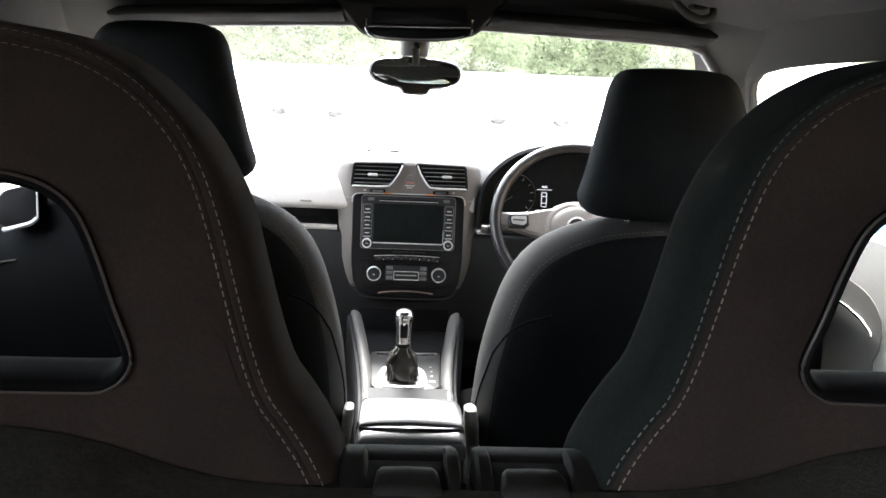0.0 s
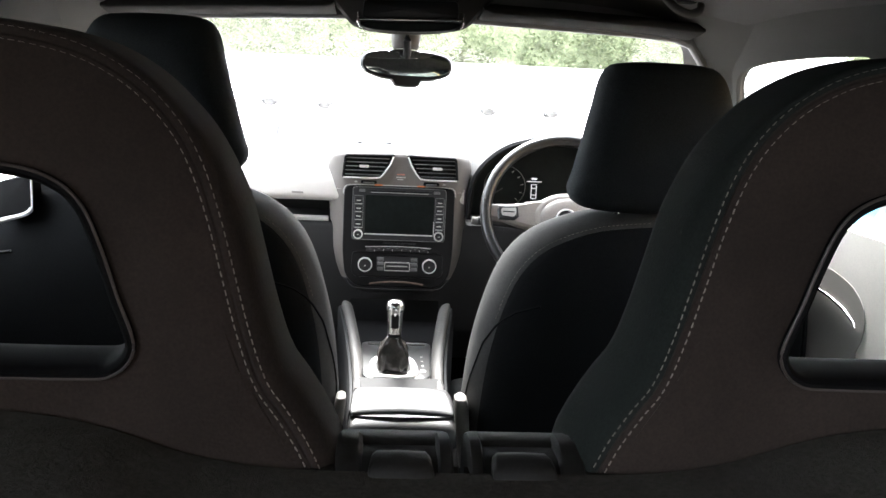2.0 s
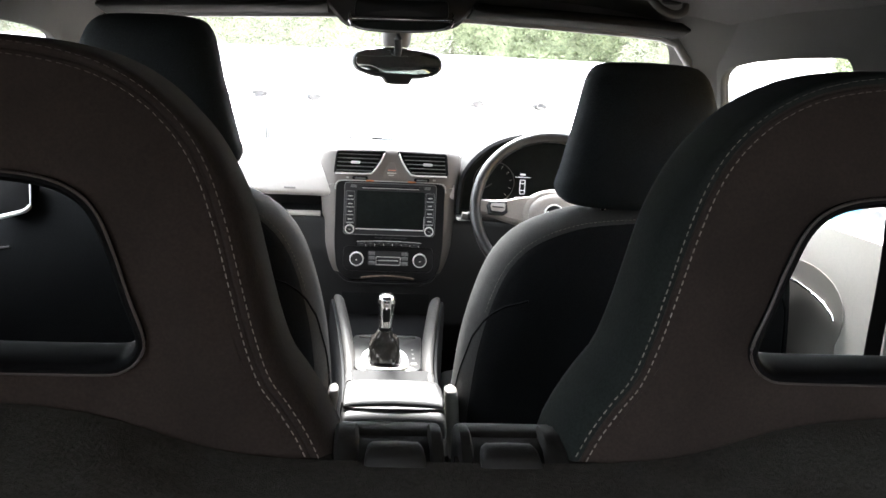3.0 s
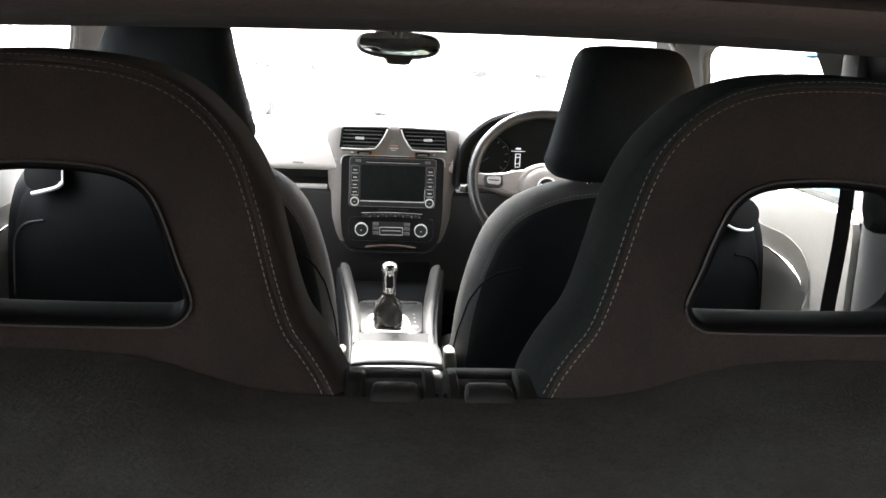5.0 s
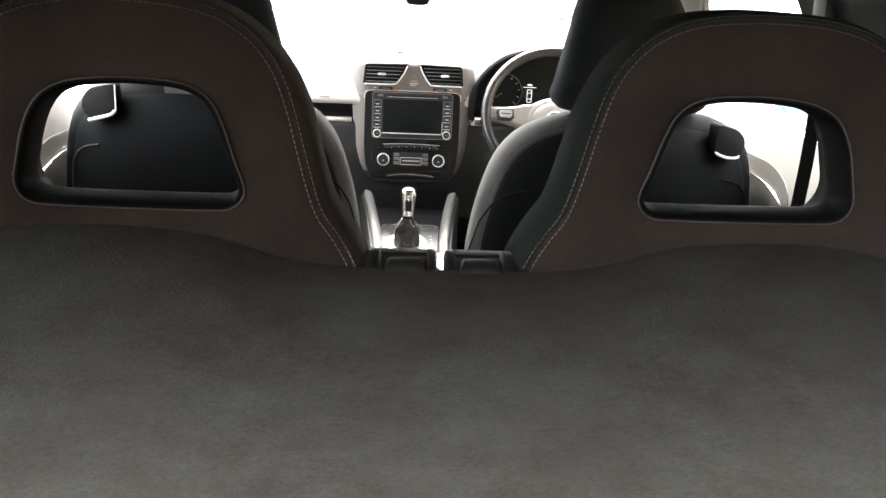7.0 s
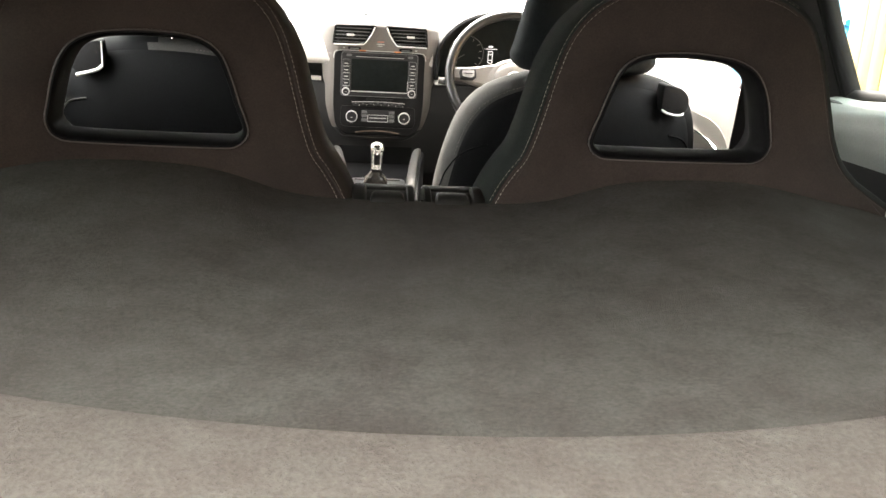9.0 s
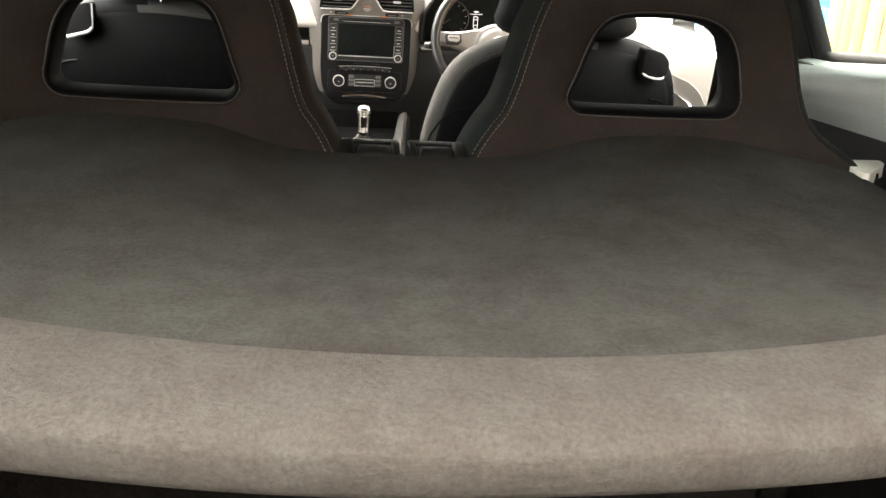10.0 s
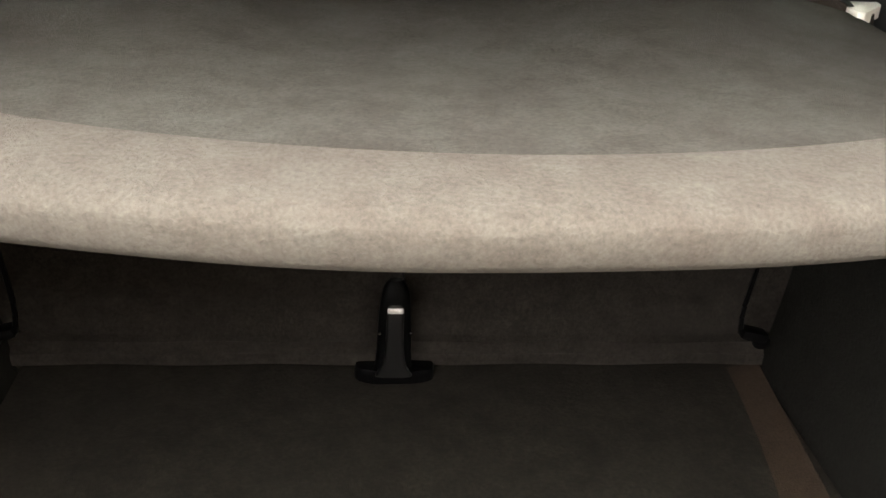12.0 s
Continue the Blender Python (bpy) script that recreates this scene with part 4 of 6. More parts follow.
for x0 in (-0.034, 0.034):
    part("plate_bar", box((0.046, 0.010, 0.0030), (x0, 1.326, plate_z(1.326) + 0.002), 0.001), MID_GREY, pl, "narrow raised bar")
for i in range(3):
    part("gear_mark", box((0.0042, 0.005, 0.0008), (0.0465, 1.196 + 0.026 * i, plate_z(1.2 + 0.026 * i) + 0.0012), 0), MARKING, pl)
part("gear_mark", box((0.0100, 0.012, 0.0010), (0.0460, 1.166, plate_z(1.166) + 0.0012), 0.0004), MARKING, pl)
# pale buckle stalks that stand between the console and the front seats
for name, x, w, zs in (("console_end", 0.0985, 0.0120, (0.50, 0.555, 0.598, 0.617, 0.623)), ("console_end", -0.0985, 0.0092, (0.545, 0.565, 0.600, 0.616, 0.621))):
    rings = [[(x + w * k * math.copysign(abs(math.cos(a)) ** 0.7, math.cos(a)) - 0.10 * (z - 0.60) * (1 if x > 0 else -1), 0.965 + 0.022 * k * math.copysign(abs(math.sin(a)) ** 0.7, math.sin(a)), z) for a in [2 * math.pi * j / 20 for j in range(20)]] for z, k in zip(zs, (0.8, 0.95, 1.0, 0.85, 0.35))]
    part(name, loft(rings), TRIM, console, "pale rounded buckle stalk")
lever = thing("gear_lever", (-0.0085, 1.190, 0.592), "chrome topped gear lever with a creased leather gaiter", "gear lever")
GX, GY = -0.0095, 1.186
rings = []
for i, (z, rx, ry) in enumerate(((0.596, 0.0275, 0.034), (0.601, 0.0292, 0.034), (0.609, 0.0300, 0.033), (0.617, 0.0300, 0.032), (0.625, 0.0298, 0.031), (0.632, 0.0290, 0.029), (0.638, 0.0272, 0.026), (0.644, 0.0225, 0.021), (0.650, 0.0170, 0.017), (0.656, 0.0145, 0.015))):
    fold = lambda a: 1 - 0.20 * abs(math.sin(2.5 * a + 0.50 * i)) ** 3 - 0.12 * abs(math.sin(4.5 * a - 0.6 * i + 1)) ** 4
    rings.append([(GX + fold(a) * rx * math.copysign(abs(math.cos(a)) ** 0.6, math.cos(a)), GY + fold(a) * ry * math.copysign(abs(math.sin(a)) ** 0.6, math.sin(a)), z + 0.0015 * math.sin(3 * a + i)) for a in [2 * math.pi * k / 56 for k in range(56)]])
part("gaiter", loft(rings), LEATHER, lever, "creased black leather gaiter", smooth=80)
for dx in (-1, 1):
    part("gaiter_fold", tube([tuple(q) for q in smooth_loop([(GX + dx * 0.0245, GY - 0.030, 0.600), (GX + dx * 0.0262, GY - 0.029, 0.618), (GX + dx * 0.0245, GY - 0.025, 0.632), (GX + dx * 0.016, GY - 0.016, 0.646)], 12, closed=False)], [0.0016] + [0.0024] * 10 + [0.0016], 8), LEATHER, lever, "stiff leather fold")
ring = [(-0.0085 + 0.0385 * math.copysign(abs(math.cos(a)) ** 0.55, math.cos(a)) * (1 - 0.10 * math.sin(a)), 1.184 + 0.058 * math.copysign(abs(math.sin(a)) ** 0.6, math.sin(a)), 0.5985 + 0.002 * math.sin(a)) for a in [2 * math.pi * k / 56 for k in range(56)]]
part("gaiter_ring", tube(ring, 0.0062, 10, closed=True, flat=0.7), WHITE_METAL, lever, "bright satin gaiter surround")


def rod(profile, cx, cy, n=24):
    return loft([[(cx + r * math.cos(a), cy + r * 1.15 * math.sin(a), z) for a in [2 * math.pi * k / n for k in range(n)]] for z, r in profile])


part("stem", rod(((0.648, 0.0135), (0.656, 0.0128), (0.657, 0.0110), (0.661, 0.0110), (0.662, 0.0132), (0.690, 0.0142), (0.706, 0.0160)), -0.0085, 1.190), CHROME, lever, "silver lever stem")
part("grip", loft([[(-0.0085 + x * w, 1.190 + y, z) for x, y in ((-1, -0.0150), (-0.6, -0.0172), (0.6, -0.0172), (1, -0.0150), (1, -0.008), (-1, -0.008))] for z, w in ((0.674, 0.0060), (0.676, 0.0068), (0.704, 0.0074), (0.709, 0.0066), (0.712, 0.0040))]), PIANO, lever, "black inlay of the grip")
part("joint", rod(((0.6560, 0.0122), (0.6570, 0.0128), (0.6605, 0.0128), (0.6615, 0.0122)), -0.0085, 1.190), PIANO, lever, "black joint in the stem")
part("cap", rod(((0.703, 0.0158), (0.709, 0.0174), (0.716, 0.0172), (0.721, 0.0140), (0.7238, 0.0080), (0.7245, 0.002)), -0.0085, 1.190), CHROME, lever, "bright chrome cap")


def rest(rows):
    """Rings across the armrest: y, half width, bottom, top and how far its front bows."""
    pts = ((-1, 0), (-1.0, 0.55), (-0.985, 0.80), (-0.95, 0.93), (-0.86, 0.99), (-0.6, 1), (0, 1), (0.6, 1), (0.86, 0.99), (0.95, 0.93), (0.985, 0.80), (1.0, 0.55), (1, 0))
    return loft([[(x * w, y + bow * (1 - x * x), zb + (zt - zb) * k) for x, k in pts] for y, w, zb, zt, bow in rows])


arm = part("armrest", rest(((0.8815, 0.0765, 0.6115, 0.6122, 0.011), (0.8815, 0.0785, 0.6118, 0.6145, 0.011), (0.8850, 0.0800, 0.6118, 0.6172, 0.010), (0.892, 0.0810, 0.612, 0.6202, 0.008), (0.904, 0.0812, 0.611, 0.6232, 0.006), (0.925, 0.0810, 0.611, 0.6258, 0.004), (0.950, 0.0800, 0.609, 0.6275, 0.004), (0.972, 0.0770, 0.607, 0.6265, 0.008), (0.984, 0.0720, 0.605, 0.6215, 0.010), (0.988, 0.0670, 0.600, 0.6120, 0.010))), ARMREST, console, "glossy black padded armrest lid", smooth=60)
part("armrest_base", rest(((0.8540, 0.0770, 0.5735, 0.5760, 0.010), (0.8530, 0.0800, 0.5735, 0.5850, 0.010), (0.8545, 0.0820, 0.5740, 0.5935, 0.010), (0.8580, 0.0830, 0.5750, 0.5995, 0.010), (0.8640, 0.0832, 0.5755, 0.6042, 0.010), (0.8730, 0.0832, 0.5760, 0.6078, 0.010), (0.8830, 0.0830, 0.585, 0.6098, 0.010), (0.894, 0.0825, 0.585, 0.6108, 0.008), (0.98, 0.0790, 0.57, 0.6085, 0.0))), ARMREST, console, "glossy black armrest base", smooth=60)
part("armrest_foot", box((0.150, 0.10, 0.16), (0, 0.958, 0.505), 0.006), MATT_BLACK, console, "black box under the armrest")

# ---- mirror, visors, roof fittings ----
mirror = thing("rear_view_mirror", (0, 1.38, 1.235), "black framed interior rear-view mirror hanging from the windscreen", "mirror")
mo = [tuple(p)[:2] for p in smooth_loop([(-0.0915, 1.156), (-0.082, 1.175), (-0.05, 1.1835), (0, 1.1855), (0.05, 1.1835), (0.082, 1.175), (0.0915, 1.156), (0.082, 1.138), (0.05, 1.1275), (0.031, 1.1250), (0.023, 1.1145), (0, 1.1125), (-0.023, 1.1145), (-0.031, 1.1250), (-0.05, 1.1275), (-0.082, 1.138)], 80)]
TURN = Matrix.Translation((0, 1.39, 1.144)) @ Matrix.Rotation(radians(-5.0), 4, "X") @ Matrix.Rotation(radians(10), 4, "Z") @ Matrix.Translation((0, -1.39, -1.15))


def turned(bm):
    bmesh.ops.transform(bm, matrix=TURN, verts=bm.verts)
    return bm


part("housing", turned(loft([xz(inset(mo, 0.003), 1.378), xz(mo, 1.383), xz(mo, 1.392), xz(inset(mo, 0.012), 1.41), xz(inset(mo, 0.022), 1.418)])), PLASTIC, mirror, "black mirror housing")
face = [tuple(p)[:2] for p in smooth_loop([(-0.0855, 1.156), (-0.077, 1.1715), (-0.048, 1.179), (0, 1.181), (0.048, 1.179), (0.077, 1.1715), (0.0855, 1.156), (0.077, 1.142), (0.048, 1.135), (0, 1.133), (-0.048, 1.135), (-0.077, 1.142)], 64)]
part("mirror_glass", turned(plate(face, 1.3765, 1.379, 0.0008)), MIRROR, mirror, "silvered mirror glass")
part("stem", tube([(0, 1.400, 1.160), (0, 1.36, 1.178), (-0.001, 1.350, 1.195), (-0.002, 1.356, 1.215)], [0.008, 0.0075, 0.0075, 0.008], 12), PLASTIC, mirror, "black mirror stem")
part("foot", rod(((1.181, 0.0235), (1.185, 0.0260), (1.200, 0.0285), (1.208, 0.0290), (1.232, 0.030)), -0.003, 1.384), MID_GREY, mirror, "grey mirror foot")

over = thing("overhead_console", (0, 1.25, 1.29), "dark roof console with a silver rimmed lamp panel", "roof console")
oo = [(q[0], q[1] + 0.03 * q[0]) for q in smooth_loop([(-0.152, 1.285), (-0.138, 1.257), (-0.118, 1.232), (-0.100, 1.215), (-0.06, 1.2065), (0, 1.2035), (0.06, 1.2065), (0.100, 1.215), (0.118, 1.232), (0.138, 1.257), (0.152, 1.285), (0, 1.298)], 72)]
part("shell", loft([xz(inset(oo, 0.014), 1.2365), xz(inset(oo, 0.005), 1.239), xz(oo, 1.25), xz(oo, 1.36, 0.96, (0, 1.29))]), ROOF_CLOTH, over, "dark roof console shell")
up = lambda pts: [(x, z + 0.03 * x) for x, z in pts]
part("panel", plate(up(rounded([(-0.084, 1.262), (0.084, 1.262), (0.087, 1.2295), (-0.087, 1.2295)], 0.008)), 1.2310, 1.245, 0.003), PIANO, over, "dark lamp panel")
part("lens", plate(up([tuple(q)[:2] for q in smooth_loop([(-0.088, 1.2235), (0, 1.2245), (0.088, 1.2235), (0.083, 1.2140), (0.062, 1.2085), (0, 1.2060), (-0.062, 1.2085), (-0.083, 1.2140)], 48)]), 1.2290, 1.245, 0.003), SCREEN, over, "dark glossy lamp lens")
part("rim", box((0.180, 0.006, 0.0042), (0, 1.2290, 1.2268), 0.0012, rot=(0, -1.7, 0)), CHROME, over, "bright silver bar")
for s in (-1, 1):
    part("rim", tube([(s * 0.0935, 1.2310, 1.2400 + 0.03 * s * 0.093), (s * 0.0935, 1.2300, 1.2240 + 0.03 * s * 0.093), (s * 0.0890, 1.2300, 1.2150 + 0.03 * s * 0.093), (s * 0.0800, 1.2310, 1.2105 + 0.03 * s * 0.093)], [0.0026, 0.0034, 0.0030, 0.0012], 8), CHROME, over, "bright silver rim")


def edge_z(x):
    return curve1(((-0.58, 1.155), (-0.565, 1.185), (-0.545, 1.203), (-0.50, 1.2105), (-0.367, 1.2185), (-0.147, 1.2295), (0.0, 1.2325), (0.13, 1.2320), (0.28, 1.2280), (0.44, 1.2220), (0.52, 1.2165), (0.545, 1.208), (0.565, 1.190), (0.58, 1.160)), x)


solo("windscreen_header", loft([[(x, y + 0.012 * (1 - (x / 0.55) ** 2), z) for y, z in ((1.330, edge_z(x) + 0.007), (1.334, edge_z(x) + 0.001), (1.344, edge_z(x)), (1.356, edge_z(x) + 0.003), (1.372, edge_z(x) + 0.03), (1.385, 1.325), (1.350, 1.325), (1.336, edge_z(x) + 0.03), (1.331, edge_z(x) + 0.016))] for x in span(-0.58, 0.58, 36)]), MID_GREY, "grey trim along the top of the windscreen", "trim", kind="structure")
for x0, x1 in ((-0.535, -0.135), (0.128, 0.530)):
    v = thing("sun_visor", ((x0 + x1) / 2, 1.30, 1.28), "black folded sun visor under the roof", "sun visor", "sun visors")
    rings = []
    for i in range(25):
        u = i / 24
        x = x0 + (x1 - x0) * u
        k = 0.35 + 0.65 * min(1.0, math.sqrt(max(0.0, 1 - max(0.0, abs(2 * u - 1) - 0.94) ** 2 / 0.0036)))
        ze = edge_z(x)
        roll = [(1.207 - 0.0085 * k * math.cos(a), ze + 0.0205 + 0.0085 * k * math.sin(a)) for a in [radians(-80 + 20 * j) for j in range(9)]]
        rings.append([(x, y, z) for y, z in [(1.325, ze + 0.0065), (1.27, ze + 0.0085)] + roll + [(1.27, ze + 0.0235), (1.325, ze + 0.0150), (1.330, ze + 0.0105)]])
    part("board", loft(rings), VISOR_CLOTH, v)
    xc = x0 + 0.03 if x0 > 0 else x1 - 0.03
    part("clip", box((0.022, 0.018, 0.02), (xc, 1.322, edge_z(xc) + 0.030), 0.004), PLASTIC, v, "black visor clip")
for s in (1, -1):
    g = thing("grab_handle", (s * 0.46, 1.06, 1.27), "grey curved grab handle under the roof edge", "grab handle", "grab handles")
    part("bar", tube([tuple(p) for p in smooth_loop([(s * 0.436, 1.19, 1.302), (s * 0.428, 1.14, 1.286), (s * 0.430, 1.11, 1.272), (s * 0.443, 1.098, 1.2585), (s * 0.464, 1.096, 1.2525), (s * 0.481, 1.10, 1.2600), (s * 0.488, 1.12, 1.275)], 28, closed=False)], 0.0062, 12, flat=1.15), WALL_CLOTH, g)
    part("foot", tube([tuple(p) for p in smooth_loop([(s * 0.450, 1.115, 1.2900), (s * 0.472, 1.105, 1.2830), (s * 0.505, 1.10, 1.2800), (s * 0.527, 1.10, 1.2850), (s * 0.540, 1.10, 1.296)], 20, closed=False)], 0.0050, 10), WALL_CLOTH, g, "grey curved handle foot")
    for y, z in ((1.185, 1.292), (1.13, 1.281)):
        part("mount", box((0.034, 0.035, 0.018), (s * 0.468, y, z), 0.007), VISOR_CLOTH, g, "dark handle mount")
for s, x0, x1 in ((1, -0.02, 0.062), (-1, -0.10, -0.02)):
    w = thing("windscreen_wiper", (x0, 2.02, 0.945), "thin dark wiper arm lying under the windscreen", "wiper", "windscreen wipers")
    part("arm", tube([(x0, 2.02, 0.954), ((x0 + x1) / 2, 2.00, 0.966), (x1, 1.995, 0.962)], 0.0018, 6), PLASTIC, w)
    part("blade", tube([(x0 - 0.02, 2.02, 0.951), (x1, 2.015, 0.956)], 0.002, 6), RUBBER, w, "black rubber blade")

def stitches(path, y, length, gap, width):
    """Short thread stitches along x, z points, joined into one mesh."""
    p = np.array(path)
    run = np.concatenate([[0], np.cumsum(np.linalg.norm(np.diff(p, axis=0), axis=1))])
    at = lambda d: (float(np.interp(d, run, p[:, 0])), float(np.interp(d, run, p[:, 1])))
    out = bmesh.new()
    d = 0.0
    while d + length < run[-1]:
        (x0, z0), (x1, z1) = at(d), at(d + length)
        tx, tz = x1 - x0, z1 - z0
        ln = math.hypot(tx, tz)
        # Stitches grow thinner towards the top.
        top_thin = 1 - 0.60 * min(1.0, max(0.0, (z0 - 1.05) / 0.07))
        nx, nz = -tz / ln * width * top_thin / 2, tx / ln * width * top_thin / 2
        yy = y(x0, z0) if callable(y) else y
        a = [out.verts.new(v) for v in ((x0 - nx, yy, z0 - nz), (x1 - nx, yy, z1 - nz), (x1 + nx, yy, z1 + nz), (x0 + nx, yy, z0 + nz))]
        mx, mz = tx * 0.2, tz * 0.2
        b = [out.verts.new(v) for v in ((x0 + mx - nx * 0.5, yy - 0.0009, z0 + mz - nz * 0.5), (x1 - mx - nx * 0.5, yy - 0.0009, z1 - mz - nz * 0.5), (x1 - mx + nx * 0.5, yy - 0.0009, z1 - mz + nz * 0.5), (x0 + mx + nx * 0.5, yy - 0.0009, z0 + mz + nz * 0.5))]
        out.faces.new(b)
        for i in range(4):
            out.faces.new((a[i], a[(i + 1) % 4], b[(i + 1) % 4], b[i]))
        d += length + gap * (0.85 + 0.3 * random.random())
    return out


# ---- front seats ----
FSEAT = [(0.098, 0.42), (0.096, 0.56), (0.1025, 0.655), (0.112, 0.720), (0.127, 0.780), (0.144, 0.828), (0.163, 0.861), (0.190, 0.889), (0.223, 0.908), (0.262, 0.923), (0.30, 0.932), (0.38, 0.940), (0.47, 0.942), (0.55, 0.938), (0.612, 0.922), (0.652, 0.890), (0.670, 0.845), (0.678, 0.785), (0.682, 0.68), (0.678, 0.52), (0.668, 0.42), (0.61, 0.34), (0.365, 0.32), (0.15, 0.34)]


def front_seat(name, s, dz, head_z, cx_head):
    out = [tuple(p)[:2] for p in smooth_loop(FSEAT, 96)]
    # the outline lies a little behind the back's face
    out = [(x + 0.034 * (x + 0.054) * min(1.0, max(0.0, (0.46 - x) / 0.1)), z - 0.034 * (1.12 - z)) for x, z in out]
    c = (0.365, 0.66)
    seat = thing(name, (s * 0.365, 1.05, 0.195), "black front car seat with grey side bolsters and a headrest" if s > 0 else "black front passenger seat, set higher, with grey side bolsters", "car seat", "front seats")
    R = lambda y, k: xz(out, y, k, c, dz, s)
    PROF = ((0.0, 0.898), (0.40, 0.899), (0.55, 0.902), (0.66, 0.908), (0.75, 0.917), (0.82, 0.928), (0.88, 0.941), (0.925, 0.954), (0.96, 0.968), (0.985, 0.985), (0.996, 1.0), (1.0, 1.03))
    ang = sorted((math.atan2(z - c[1], x - c[0]), math.hypot(x - c[0], z - c[1])) for x, z in out)
    ang = [(ang[-1][0] - 2 * math.pi, ang[-1][1])] + ang + [(ang[0][0] + 2 * math.pi, ang[0][1])]
    rear = lambda x, z: curve1(PROF, math.hypot(x - c[0], z - c[1]) / curve1(ang, math.atan2(z - c[1], x - c[0])))
    SEAM = 0.912
    y_seam = curve1(PROF, SEAM)
    # Grey inner and black outer cloth put the gangway light into the colour.
    for mat, side, lab in ((SEAT_CLOTH, 1, "cloth bolsters, toned grey for light from the gangway"), (SEAT_BLACK, -1, "outer shoulder, same cloth toned black for lack of light")):
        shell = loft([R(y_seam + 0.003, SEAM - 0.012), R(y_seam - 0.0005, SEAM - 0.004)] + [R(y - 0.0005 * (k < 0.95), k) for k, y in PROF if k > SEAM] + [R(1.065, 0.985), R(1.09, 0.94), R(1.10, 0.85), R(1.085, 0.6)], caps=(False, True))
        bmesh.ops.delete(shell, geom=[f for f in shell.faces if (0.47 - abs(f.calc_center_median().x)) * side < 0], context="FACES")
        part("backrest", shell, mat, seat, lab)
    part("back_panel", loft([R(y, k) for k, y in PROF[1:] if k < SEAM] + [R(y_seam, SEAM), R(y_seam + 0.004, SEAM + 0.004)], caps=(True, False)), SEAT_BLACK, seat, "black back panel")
    left = lambda z: curve1(((0.40, 0.104), (0.60, 0.106), (0.645, 0.112), (0.708, 0.128), (0.749, 0.150), (0.772, 0.178), (0.788, 0.22)), z)
    part("piping", tube([(s * left(z), rear(left(z), z) - 0.0005, z + dz) for z in span(0.46, 0.784, 22)], 0.0020, 6), SEAT_BLACK, seat, "thin piping on the back panel")
    seam = [(a, b) for a, b in [(c[0] + (x - c[0]) * (SEAM + 0.022), c[1] + (z - c[1]) * (SEAM + 0.022)) for x, z in out] if b > 0.74 and a < 0.40]
    seam = [(s * a, b + dz) for a, b in sorted(seam, key=lambda q: q[1] + q[0])]
    tagged(part("stitching", stitches(seam, lambda x, z: rear(abs(x), z - dz) - 0.0012, 0.0040, 0.0032, 0.0009), THREAD_DIM, seat, "faint dashed stitching", smooth=0), kind="stuff")
    outer = [tuple(p)[:2] for p in smooth_loop([(0.652, 0.68), (0.652, 0.735), (0.650, 0.772), (0.638, 0.796), (0.620, 0.810), (0.590, 0.817)], 22, closed=False)]
    part("piping", tube([(s * x, rear(x, z) - 0.0012, z + dz) for x, z in outer], 0.0020, 6), SEAT_CLOTH if s < 0 else SEAT_BLACK, seat, "thin piping at the outer shoulder")
    part("cushion", box((0.52, 0.50, 0.17), (s * 0.365, 1.28, 0.40), 0.05, seg=4), SEAT_CLOTH, seat, "dark cloth seat cushion")
    part("base", box((0.44, 0.46, 0.13), (s * 0.365, 1.27, 0.26), 0.01), PLASTIC, seat, "black seat base")
    # headrest
    ho = [tuple(p)[:2] for p in smooth_loop([(-0.128, 0.055), (-0.134, 0.03), (-0.118, 0.008), (-0.075, 0.0), (0, -0.002), (0.075, 0.0), (0.118, 0.008), (0.134, 0.03), (0.128, 0.055), (0.116, 0.11), (0.104, 0.165), (0.096, 0.205), (0.084, 0.226), (0.062, 0.2345), (0, 0.237), (-0.062, 0.2345), (-0.084, 0.226), (-0.096, 0.205), (-0.104, 0.165), (-0.116, 0.11)], 80)]
    slim = 0.03 if s > 0 else 0.10
    ho = [(s * cx_head + x * (1.08 + min(0.22, max(0.0, 1.3 * (0.23 - z))) if x * s > 0 else 0.98 - slim * max(0.0, z) / 0.237), head_z + z) for x, z in ho]
    hc = (s * cx_head, head_z + 0.11)
    H = lambda y, k: xz(ho, y, k, hc)
    head = part("headrest", loft([H(0.930, 0.30), H(0.931, 0.60), H(0.935, 0.78), H(0.942, 0.89), H(0.951, 0.955), H(0.963, 0.988), H(0.980, 1.0), H(1.01, 1.0), H(1.035, 0.95), H(1.045, 0.8), H(1.045, 0.4)]), HEAD_CLOTH, seat, "dark cloth headrest")
    for dx in (-0.05, 0.05):
        part("post", tube([(s * cx_head + dx, 0.99, head_z - 0.04), (s * cx_head + dx, 0.99, head_z + 0.03)], 0.006, 10), CHROME, head, "steel headrest post")
    # release handle in a dark pocket at the outer shoulder
    po = [(0.563, 0.866), (0.606, 0.861), (0.620, 0.874), (0.622, 0.898), (0.606, 0.917), (0.565, 0.926)] if s > 0 else [(0.553, 0.906), (0.598, 0.893), (0.614, 0.906), (0.616, 0.928), (0.600, 0.950), (0.556, 0.960)]
    po = [(s * a, b) for a, b in rounded(po, 0.010)]
    pk = part("release_pocket", plate(po, 0.905, 0.95, 0.002), MATT_BLACK, seat, "dark release pocket")
